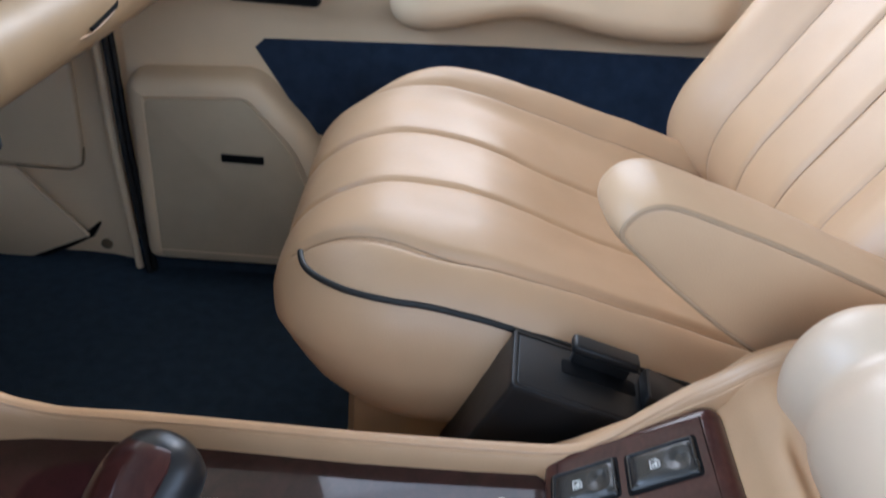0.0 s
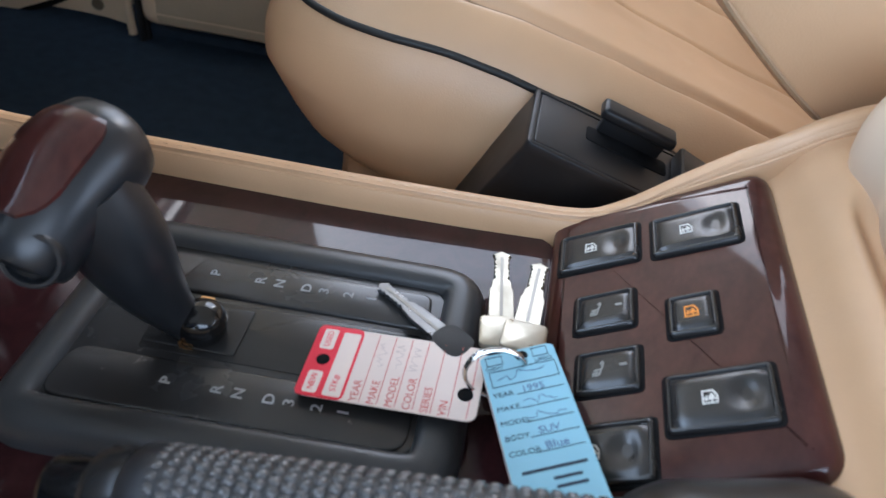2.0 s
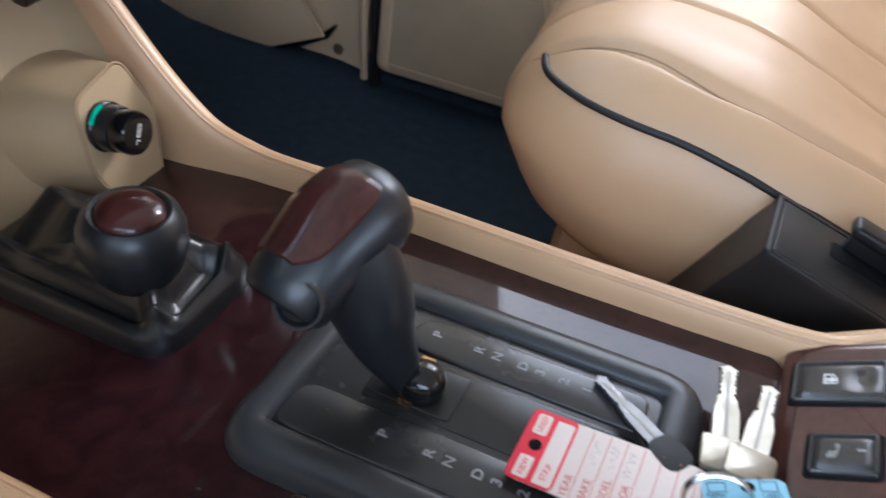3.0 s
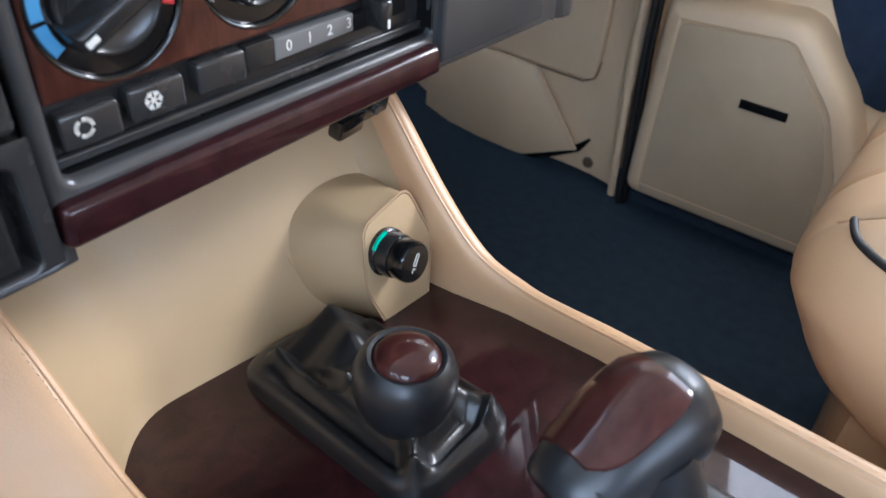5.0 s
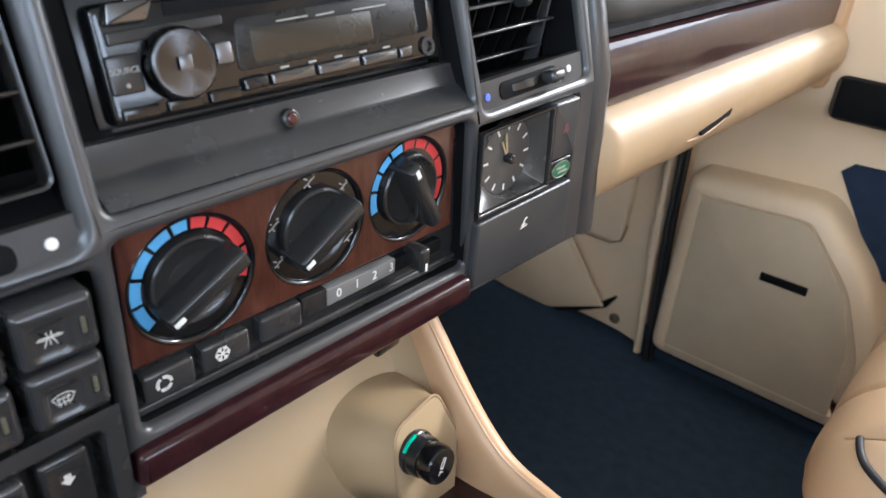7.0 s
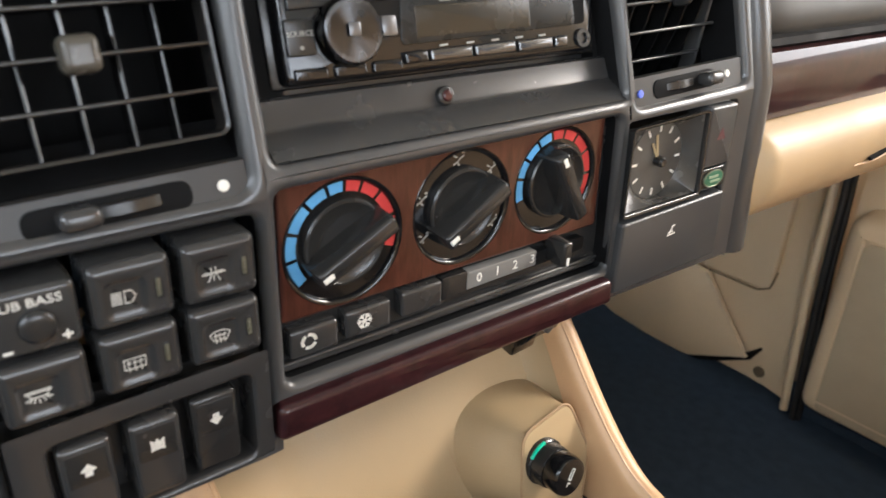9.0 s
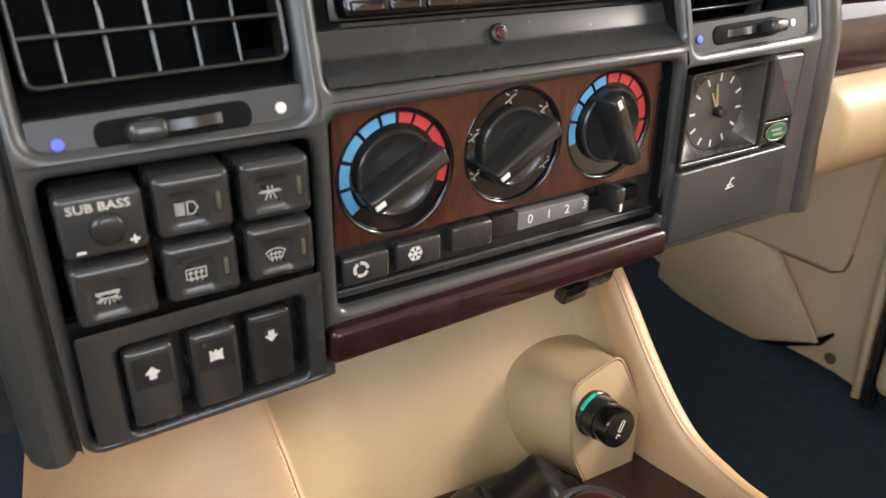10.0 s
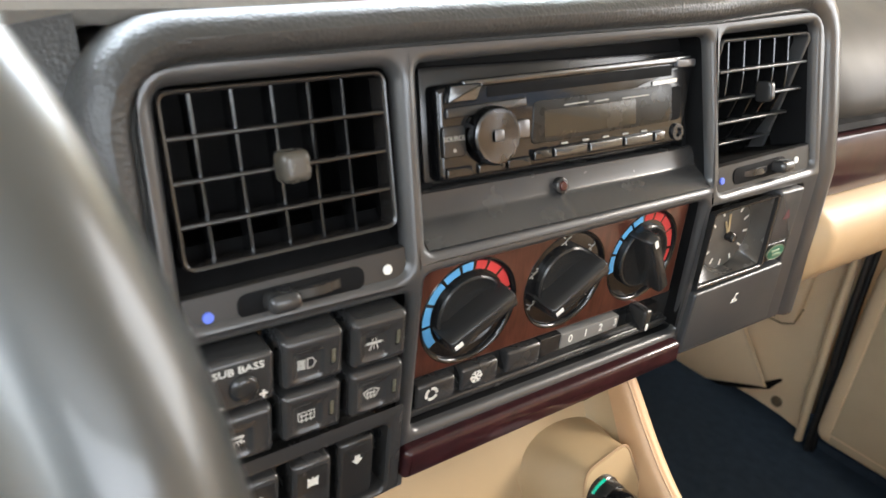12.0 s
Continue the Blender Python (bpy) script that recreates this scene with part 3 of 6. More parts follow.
part("fascia_end", fascia_pad(True), FRAME, dash, "smooth charcoal end of the fascia rim")


def crown():
    # the padded top behind the fascia, rolling back towards the windscreen
    rows = []
    prof = [(108, -26), (116, -30), (121, -44), (124, -80), (127, -160), (130, -420), (135, -770)]
    for i in range(31):
        u = -0.60 + i * (0.84 / 30)
        rows.append([bend(u, v / 1000, w / 1000) for v, w in prof])
    return sheet(rows, (0, -0.006, -0.004))


# Pad colour raised on top to paint in the windscreen's light.
part("top_pad", crown(), surface("grained_lightened_top_pad", (0.20, 0.185, 0.165), 0.42, var=0.1, scale=25, grain=320, bump=0.6, dist=0.0009, cells=True), dash, "grained padded top roll, colour lightened for windscreen light")


def side_pad():
    rows = []
    prof = [(-140, -80), (-122, -34), (-90, -24), (0, -20), (70, -20), (112, -28)]
    for i in range(12):
        t = i / 11
        u = -0.209 - 0.39 * t
        rows.append([bend(u, v / 1000, w / 1000 - 0.012 * math.sin(t * 3.1) - 0.05 * t) for v, w in prof])
    return sheet(rows, (0, 0, -0.005))


part("binnacle_side", side_pad(), PAD, dash)


def swept(prof, u0, u1, n=30, taper=0.0, shift=0.0):
    rows = []
    for i in range(n + 1):
        t = i / n
        u = (u0 + (u1 - u0) * t) / 1000
        rows.append([(u, (v + taper * t) / 1000, (w + shift * t) / 1000) for v, w in prof])
    return sheet(rows, (0, 0.001, -0.005))


part("veneer_strip", swept([(-26, -14), (-25, -11), (-18, -9.5), (0, -9), (12, -11), (17, -13), (18, -17)], 230, 712, 30, -3), BURR, dash, "glossy dark red veneer strip")
# Near-black sheet that paints the shade above the veneer strip.
part("strip_shadow_gap", swept([(17, -20), (20, -16), (24, -18), (26, -30)], 230, 715, 20), DEEP_SHADE, dash)


def airbag_pad():
    rows = []
    for i in range(41):
        t = i / 40
        u = 0.233 + 0.49 * t
        row = []
        for v, w in ((24, -24), (30, -21), (40, -22), (55, -30), (72, -46), (86, -70), (98, -110), (106, -180), (110, -300), (112, -480), (116, -770)):
            row.append((u, v / 1000, w / 1000 - 0.01 * math.exp(-((t - 0.0) / 0.04) ** 2)))
        rows.append(row)
    return sheet(rows, (0, -0.005, -0.004))


part("airbag_pad", airbag_pad(), AIRBAG, dash, "smooth grey padded top above the glovebox")
LID = [(-26, -15), (-29, -4), (-36, 5), (-45, 10), (-60, 11), (-74, 7), (-86, -2), (-95, -14), (-101, -30), (-106, -60), (-110, -120), (-110, -260)]


def lid_skin():
    # tucks back behind the fascia's rim at its inner end
    rows = []
    for i in range(61):
        u = 0.218 + 0.498 * (i / 60) ** 1.5
        back = 0.012 * (1 - ramp01(u, 0.220, 0.238))
        rows.append([(u, v / 1000 + 0.002 * i / 60, w / 1000 - back) for v, w in LID])
    return sheet(rows, (0, 0.001, -0.005))


part("glovebox_lid", lid_skin(), LID_HIDE, dash, "cream leather covered glovebox lid")
# Near-black plate on the lid; the finger recess's shade is only colour.
part("lid_handle", moved(loops([[(-0.034, -0.005, 0), (0.030, 0.007, 0), (0.038, 0.010, 0), (0.034, 0.001, 0), (-0.030, -0.010, 0)],
                               [(-0.033, -0.004, 0.002), (0.030, 0.006, 0.002), (0.036, 0.008, 0.002), (0.032, 0.001, 0.002), (-0.029, -0.009, 0.002)]], True, True),
                         Matrix.Translation((0.386, -0.060, 0.0105)) @ Matrix.Rotation(radians(-4), 4, "X") @ Matrix.Diagonal((0.8, 0.6, 1, 1))), DEEP_SHADE, dash, "dark finger recess in the lid")
part("lid_pull", moved(tube(smooth_path([(-0.050, -0.016, -0.002), (-0.02, -0.013, 0.0015), (0.02, -0.004, 0.0015), (0.040, 0.003, 0.0)], 5), 0.0012, 8), Matrix.Translation((0.386, -0.058, 0.0100)) @ Matrix.Diagonal((0.8, 0.6, 1, 1))), LEATHER, dash)
# Underside sheet in near-black, shade put into its colour.
part("underside", swept([(-108, -40), (-100, -150), (-96, -300)], -210, 716, 20), DEEP_SHADE, dash)
part("end_cap", box(0.712, 0.74, -0.10, 0.06, -0.30, 0.0, 0.012), LEATHER, dash)
part("lower_veneer_lip", slab(q(-102, -108, 98, -104, 97, -89, -101, -91, 4), -0.02, 0.0065, 0.0036, 5), BURR, dash, "glossy dark red veneer lip below the heater panel")


# air vents
FIN = surface("polished_black_fin", (0.006, 0.006, 0.0062), 0.24, var=0.05, scale=60, grain=400, bump=0.02, coat=0.2, rough_var=0.02, spec=0.6)
SLAT = surface("warm_black_slat", (0.016, 0.0145, 0.0135), 0.22, var=0.08, scale=60, grain=1500, bump=0.05, dist=0.0002, rough_var=0.03, spec=0.7)
# Khaki tint paints the beige surroundings that the tab reflects.
TAB = surface("reflection_tinted_tab", (0.070, 0.062, 0.050), 0.26, var=0.15, scale=90, grain=900, bump=0.10, dist=0.0002, rough_var=0.04)


def vent_tab():
    p, f, r = soft_box((0.0122, 0.0122, 0.0110), (0.0030, 0.0030, 0.0036), (12, 12, 10))
    bm = bmesh.new()
    vs = [bm.verts.new((x * (1 - 9 * max(z, 0)), y * (1 - 9 * max(z, 0)), z)) for x, y, z in p]
    for k in f:
        bm.faces.new([vs[i] for i in k])
    return bm


def air_vent(name, m, u0, u1, v0, v1, bars, fins, knob, label, tab_mat, tab_label, slim=1.0, deep=((0.0, 0.0), (1.0, 0.0)), slat_mat=None):
    """A sloping louvre: bars across in front, upright fins behind, a thumb tab on one bar. deep: how far its face curves back, by height."""
    t = thing(name, label, "air vent", m @ Matrix.Translation((u0, v0, 0.0040)) @ Matrix.Rotation(radians(1.4), 4, "Z") @ Matrix.Translation((-u0, -v0, 0)), group="dashboard air vents")

    def back(v):
        return float(np.interp(v, [a for a, b in deep], [b for a, b in deep]))

    def put(x, y, z):
        return (x, y, z + back(y))

    # Near-black duct, the darkness inside put into its colour.
    part("duct", loops([[(p.x, p.y, w) for p in rrect(u0 - 0.001, u1 + 0.001, v0 - 0.001, v1 + 0.001, 0.004)] for w in (-0.014, -0.075)], False, True, put), DEEP_SHADE, t)
    part("frame", bezel(rrect(u0 - 0.0010, u1 + 0.0010, v0 - 0.0010, v1 + 0.0010, 0.004), rrect(u0 + 0.0008, u1 - 0.0008, v0 + 0.0008, v1 - 0.0008, 0.0032), -0.0075, 0.010, 0.0014, put, 4, 0.0015), slat_mat or SLAT, t)
    for v in bars:
        part("slat", moved(box(u0, u1, v - 0.0008, v + 0.0008, -0.019, -0.0085, 0.0007, 3), Matrix.Translation((0, 0, back(v)))), slat_mat or SLAT, t)
    for u in fins:
        rings = [[put(u - 0.0006, v, -0.022), put(u + 0.0006, v, -0.022), put(u + 0.0006, v, -0.0130), put(u, v, -0.0126), put(u - 0.0006, v, -0.0130)] for v in [v0 + (v1 - v0) * k / 12 for k in range(13)]]
        part("fin", loops(rings, True, True), FIN, t, "polished black fin")
    part("tab", moved(vent_tab(), Matrix.Translation((knob[0], knob[1], -0.0065)) @ Matrix.Diagonal((slim, 1.0, 1.0, 1.0))), tab_mat, t, tab_label)
    return t


def soft_tab():
    p, f, r = soft_box((0.013, 0.013, 0.010), (0.006, 0.006, 0.0045), (12, 12, 8))
    bm = bmesh.new()
    vs = [bm.verts.new(c) for c in p]
    for k in f:
        bm.faces.new([vs[i] for i in k])
    return bm


air_vent("air_vent", UPPER, -0.1905, -0.1055, 0.0195, 0.0800, (0.0346, 0.0498, 0.0649), (-0.1790, -0.1642, -0.1493, -0.1350, -0.1208), (-0.1475, 0.0502), "black louvred air vent with squarish thumb tab", TAB, "squarish thumb tab, beige reflection put into its colour")
# Right slats take a lighter plastic: reflected window light put into colour.
air_vent("air_vent", UPPER, 0.1085, 0.1945, 0.0130, 0.0865, (0.0246, 0.0394, 0.0541, 0.0700), (0.1218, 0.1366, 0.1514, 0.1662, 0.1810), (0.1480, 0.0562), "black louvred air vent with barrel face beside the radio", SATIN, "slim black thumb tab", 0.45,
         ((0.013, -0.030), (0.0262, -0.021), (0.041, -0.010), (0.056, -0.0015), (0.066, 0.0)), FRAME)


VENT_PANEL = surface("matt_charcoal_plastic", (0.020, 0.0188, 0.0175), 0.40, var=0.06, scale=30, grain=1500, bump=0.25, dist=0.0002, cells=True, rough_var=0.03)


def vent_shelf(u0, u1, dots, wheel, grip, lift, turn, bed=((0.024, -0.020), (0.012, -0.012), (0.0100, -0.006))):
    t = thing("vent_thumbwheel", "black thumbwheel panel with coloured dots below an air vent", "vent control", UPPER @ Matrix.Translation((u0, lift, 0)) @ Matrix.Rotation(radians(turn), 4, "Z") @ Matrix.Translation((-u0, 0, 0)), group="vent controls")
    rows = []
    for i in range(2):
        u = (u0, u1)[i]
        rows.append([(u, v, w) for v, w in ((0.0105, -0.0050), (0.0095, -0.003), (-0.006, -0.003), (-0.008, -0.006))])
    part("panel", sheet(rows, (0, -0.0005, -0.003)), VENT_PANEL, t)
    # Ledge below the vent in near-black, standing in for its shade.
    part("recess", sheet([[(u, v, w) for v, w in bed] for u in (u0, u1)], (0, -0.0005, -0.003)), DEEP_SHADE, t)
    part("slot", slab(rrect(wheel[0], wheel[1], -0.0030, 0.0068, 0.0048), -0.008, -0.0024, 0.0003), DEEP_SHADE, t)
    mid = (wheel[0] + wheel[1]) / 2
    part("wheel", moved(lathe([(0.0232, -0.0026), (0.0250, -0.0018), (0.0250, 0.0018), (0.0232, 0.0026)], 48), Matrix.Translation((mid + (0.004 if grip < mid else -0.004), 0.0020, -0.0245)) @ Matrix.Rotation(math.pi / 2, 4, "X")), SATIN, t)
    part("tab", box(grip - 0.0065, grip + 0.0065, -0.0018, 0.0056, -0.006, 0.0062, 0.0030, 4), BLACK, t)
    part("blue_dot", disc(dots[0], 0.0015, 0.0021, -0.0035, -0.0022, 0.0003, 20), BLUE_DOT, t)
    part("white_dot", disc(dots[1], 0.0020, 0.0021, -0.0035, -0.0022, 0.0003, 20), PRINT, t)
    return t


vent_shelf(-0.194, -0.1025, (-0.1858, -0.1116), (-0.1750, -0.1225), -0.1590, 0.0002, 1.3)
vent_shelf(0.102, 0.200, (0.1105, 0.1857), (0.1210, 0.1735), 0.1650, 0.0080, 1.9, ((0.0060, -0.046), (0.0082, -0.020), (0.0100, -0.006)))

# radio shelf
part("radio_shelf", moved(sheet([[(u, v, w) for v, w in ((0.0370, -0.0260), (0.0312, -0.0260), (0.0308, -0.0150), (0.0298, -0.0138), (0.0205, -0.0127), (0.0192, -0.0120), (0.0182, -0.0108), (0.0085, -0.001))] for u in (-0.092, 0.099)], (0, -0.001, -0.002)), Matrix.Rotation(-LEAN, 4, "X")), BLACK, dash)
# Blocks round the radio painted near-black for the shade of the recess.
part("radio_recess", moved(joined(box(-0.094, -0.076, 0.03, 0.090, -0.05, -0.020), box(-0.094, 0.1, 0.080, 0.094, -0.05, -0.020), box(0.094, 0.1, 0.03, 0.09, -0.05, -0.018)), Matrix.Rotation(-LEAN, 4, "X")), DEEP_SHADE, dash)
part("alarm_lamp", moved(disc(-0.0063, 0.0228, 0.0042, -0.014, -0.0098, 0.001, 24), Matrix.Rotation(-LEAN, 4, "X")), SATIN, dash)
part("alarm_lens", moved(disc(-0.0063, 0.0228, 0.0026, -0.010, -0.0088, 0.001, 20), Matrix.Rotation(-LEAN, 4, "X")), plain("red_lens", (0.05, 0.012, 0.012), 0.2), dash)

# ---- car radio ----
CHROME_DARK = surface("smoked_chrome", (0.13, 0.13, 0.13), 0.18, 0.9, var=0.06, scale=60, bump=0.02, rough_var=0.04)
radio = thing("car_radio", "glossy black car radio with round knob and dark display", "car radio", UPPER @ Matrix.Translation((0.0005, 0, 0)))
part("chassis", box(-0.082, 0.096, 0.033, 0.083, -0.09, -0.018, 0.002), SATIN, radio)
part("faceplate", slab(q(-79, 34, 83, 34.5, 93, 80, -79, 75, 4), -0.02, -0.010, 0.003, 4), GLOSS, radio)
part("disc_slot", slab(q(-52, 68.5, 72, 70.5, 72, 76, -52, 73.2, 0.8), -0.011, -0.0096, 0.0002), DEEP_SHADE, radio)
part("brow", slab(q(-66, 73.5, 86, 77, 86, 80.5, -66, 76.5, 1), -0.011, -0.0080, 0.0010), CHROME_DARK, radio, "polished brow over the disc slot")
part("eject_key", slab(rrect(0.074, 0.089, 0.0745, 0.0785, 0.0015), -0.011, -0.0075, 0.0006), SILVER, radio)
part("display", slab(q(-27, 45, 73, 47, 72, 66.5, -25, 64.5, 3), -0.0105, -0.0094, 0.0004), LENS, radio, "unlit brownish display")
part("display_field", slab(q(-19, 47.5, 44, 48, 44, 60.5, -19, 60, 1), -0.0098, -0.0092, 0.0001), surface("unlit_display", (0.026, 0.021, 0.013), 0.25, var=0.1), radio)
knob = part("volume_knob", lathe([(0.0132, -0.004), (0.0129, 0.0055), (0.0125, 0.0070), (0.0117, 0.0078), (0.010, 0.0080), (0.0, 0.0070)], 64), BRUSHED, radio, "black spun-metal volume knob")
knob.location = (-0.0520, 0.0520, -0.010)
part("knob_mark", box(-0.0028, 0.0022, -0.0022, 0.0028, 0.0080, 0.0089, 0.0004), SILVER, knob)
part("knob_side_key", box(-0.0360, -0.0290, 0.0490, 0.0570, -0.011, -0.0078, 0.0008), SILVER, radio)
for i, (u0, u1) in enumerate(((-27, -15.5), (-14, 8), (9.8, 33), (34.8, 56), (57.8, 66))):
    part("preset_key", slab(q(u0, 37.5, u1, 37.7, u1, 42.6, u0, 42.2, 1), -0.0105, -0.0076, 0.0010), CHROME_DARK if i else GLOSS, radio)
for i in range(3):
    part("lower_key", slab(rrect(-0.076 + 0.017 * i, -0.062 + 0.017 * i, 0.0355, 0.0400, 0.0012), -0.0105, -0.0085, 0.0008), GLOSS, radio)
part("source_key", slab(rrect(-0.0775, -0.0655, 0.0445, 0.0580, 0.0015), -0.0105, -0.0084, 0.0007), SATIN, radio)
part("source_lettering", text("SOURCE", 0.0029, -0.0716, 0.0525, -0.0083), DIM_PRINT, radio)
part("source_dot", disc(-0.0716, 0.0475, 0.0008, -0.009, -0.0081, 0.0001, 12), DIM_PRINT, radio)
part("band_key", slab(q(-75, 61, -30, 63, -30, 67, -75, 65.5, 1), -0.0105, -0.0086, 0.0007), SATIN, radio)
part("open_key", slab(q(-75, 67.5, -60, 67.5, -56, 75, -73, 75, 1.2), -0.0105, -0.0066, 0.0012), CHROME_DARK, radio)
part("maker_mark", slab(q(57, 66.2, 76, 67, 76, 69.2, 57, 68.4, 0.5), -0.0099, -0.0093, 0.0001), PRINT, radio)
for i, (u, w) in enumerate(((-6, 16), (14, 10), (34, 20))):
    part("small_print", slab(q(u, 61.2, u + w, 61.6, u + w, 62.3, u, 61.9, 0.2), -0.0096, -0.0092, 0.0001), DIM_PRINT, radio)
for i in range(5):
    part("key_print", slab(q(-8 + 14.2 * i, 43.2, -4 + 14.2 * i, 43.3, -4 + 14.2 * i, 44.2, -8 + 14.2 * i, 44.1, 0.2), -0.0098, -0.0091, 0.0001), DIM_PRINT, radio)
part("aux_socket", moved(lathe([(0.0045, 0), (0.0045, 0.0015), (0.0025, 0.0015), (0.0025, 0.0003)], 24), Matrix.Translation((0.0775, 0.0405, -0.0102))), SATIN, radio)
part("thumb_scoop", slab(q(70, 47, 80, 47.5, 80, 65, 71, 64.5, 3), -0.0104, -0.0095, 0.0003), DEEP_SHADE, radio)

# ---- heater control panel ----
heater = thing("heater_control_panel", "veneer heater panel with three rotary knobs", "heater controls", DASH)
part("back_panel", box(-0.096, 0.101, -0.088, 0.004, -0.022, -0.012), SATIN, heater)
DIALS = ((-0.0620, -0.0322, 0.0272), (-0.0008, -0.0302, 0.0270), (0.0578, -0.0288, 0.0268))


def holed_plate(pts, holes, w0, w1, r):
    """A plate with that outline, its upper edge rounded, and round holes bored through its face."""
    rings = [[(p.x, p.y, w0) for p in pts], [(p.x, p.y, w1 - r) for p in pts], [(p.x, p.y, w1 - r * 0.3) for p in inset(pts, r * 0.3)], [(p.x, p.y, w1) for p in inset(pts, r)]]
    side = loops(rings, False, False)
    bm = bmesh.new()
    edges = []
    for ring in [rings[-1]] + [[(u + rad * math.cos(2 * math.pi * k / 48), v + rad * math.sin(2 * math.pi * k / 48), w1) for k in range(48)] for u, v, rad in holes]:
        vs = [bm.verts.new(p) for p in ring]
        edges += [bm.edges.new((a, b)) for a, b in zip(vs, vs[1:] + vs[:1]) if (a.co - b.co).length > 1e-7]
    bmesh.ops.triangle_fill(bm, use_beauty=True, edges=edges, normal=(0, 0, 1))
    bm.normal_update()
    for f in bm.faces:
        if f.normal.z < 0:
            f.normal_flip()
    return joined(side, bm)


part("veneer_face", holed_plate(q(-92, -61.5, 91, -60, 89, 3, -91, -1, 2), [(u, v, r + 0.0010) for u, v, r in DIALS], -0.013, -0.0075, 0.0012), STRAIGHT, heater, "brown straight-grained veneer face")


def dial(u, v, radius, turn, arcs):
    """A scale sunk in a round bore, a flat knob in it and a tall straight grip across the knob."""
    base = part("dial_ring", moved(lathe([(radius + 0.0010, -0.0135), (radius + 0.0010, -0.0078), (radius + 0.0006, -0.0074), (radius, -0.0075), (radius - 0.0009, -0.0082), (radius - 0.0014, -0.0095), (0.0, -0.0096)], 72), Matrix.Translation((u, v, 0))), GLOSS, heater, "glossy black bore with a turned lip")
    for a0, a1, mat in arcs:
        pts = []
        k = max(3, int((a1 - a0) / 5))
        a0, a1 = a0 + 1.0, a1 - 1.0
        r0, r1 = radius * 0.785, radius * 0.945
        for i in range(k + 1):
            a = radians(a0 + (a1 - a0) * i / k)
            pts.append(Vector((u + r1 * math.cos(a), v + r1 * math.sin(a))))
        for i in range(k, -1, -1):
            a = radians(a0 + (a1 - a0) * i / k)
            pts.append(Vector((u + r0 * math.cos(a), v + r0 * math.sin(a))))
        part("scale_segment", slab(pts, -0.0104, -0.0092, 0.0001, 1), mat, base)
    kr = radius * 0.70
    kn = part("rotary_knob", moved(lathe([(kr, -0.010), (kr, -0.0068), (kr - 0.0007, -0.0060), (kr - 0.0014, -0.0060), (kr - 0.0028, -0.0072), (kr * 0.5, -0.0079), (0, -0.0080)], 56), Matrix.Translation((u, v, 0))), SATIN, heater)
    m = Matrix.Translation((u, v, 0)) @ Matrix.Rotation(radians(turn), 4, "Z")
    gh = kr + 0.0010
    levels = ((0.0, 0.0050, -0.0095), (0.0, 0.0044, -0.0040), (0.0003, 0.0038, 0.0038), (0.0008, 0.0033, 0.0047), (0.0016, 0.0027, 0.0051))
    part("knob_grip", moved(loops([[(p.x, p.y, w) for p in rquad([(-gh + e, -h), (gh - e, -h), (gh - e, h), (-gh + e, h)], 0.0014, 3)] for e, h, w in levels], True, True), m), SATIN, kn, "tall straight black grip")
    part("pointer_mark", moved(box(gh - 0.0062, gh - 0.0014, -0.0012, 0.0012, 0.0046, 0.0054, 0.0002), m), PRINT, kn, "white pointer mark")
    return base


COLD_HOT = [(190, 218, BLUE), (162, 188, BLUE), (132, 160, BLUE), (107, 130, BLUE), (88, 105, BLUE), (69, 86, RED), (46, 67, RED), (16, 44, RED), (-20, 14, RED)]
dial(*DIALS[0], 207, COLD_HOT)
fan = dial(*DIALS[1], 211, [])
dial(*DIALS[2], 118, [(170, 198, BLUE), (146, 168, BLUE), (122, 144, BLUE), (100, 120, BLUE), (80, 98, RED), (58, 78, RED), (30, 56, RED), (0, 28, RED), (-30, -2, RED)])
FACE = [[(-3, -2.5), (-1, -1.5), (0.5, 0), (2.5, 1)], [(-1, -1.5), (0, -3)], [(1.8, 2.6), (2.6, 2.6)], [(-3, 1.6), (-1.5, 0.8)]]
for a, sc in ((95, 1.0), (160, 0.9), (42, 0.8), (-30, 0.9), (208, 0.8)):
    ra = radians(a)
    part("flow_symbol", strokes([[(x / 1000, y / 1000) for x, y in ln] for ln in FACE], 0.0007, -0.0098, 0.0005, (DIALS[1][0] + 0.0230 * math.cos(ra), DIALS[1][1] + 0.0230 * math.sin(ra)), 0, sc), DIM_PRINT, fan)
RECIRC = [[(3 * math.cos(radians(a)) / 1000, 3 * math.sin(radians(a)) / 1000) for a in range(s, s + 85, 15)] for s in (10, 130, 250)]
SNOW = [[(3.4 * math.cos(radians(a)) / 1000, 3.4 * math.sin(radians(a)) / 1000), (-3.4 * math.cos(radians(a)) / 1000, -3.4 * math.sin(radians(a)) / 1000)] for a in (0, 60, 120)]
for a in range(0, 360, 60):
    c, s = math.cos(radians(a)), math.sin(radians(a))
    for d in (35, -35):
        SNOW.append([(2.0 * c / 1000, 2.0 * s / 1000), (3.1 * math.cos(radians(a + d * .55)) / 1000, 3.1 * math.sin(radians(a + d * .55)) / 1000)])
for k, (u0, u1) in enumerate(((-0.0900, -0.0675), (-0.0640, -0.0410), (-0.0352, -0.0125))):
    b = part("push_button", box(u0, u1, -0.0785 + 0.0013 * k, -0.0650 + 0.0010 * k, -0.016, -0.0050, 0.0016, 3), BLACK, heater)
    if k == 0:
        part("recirculation_symbol", strokes(RECIRC, 0.0014, -0.0051, 0.0003, (-0.0815, -0.0712)), PRINT, b)
    if k == 1:
        part("snowflake_symbol", strokes(SNOW, 0.0007, -0.0051, 0.0003, (-0.0548, -0.0702)), PRINT, b)
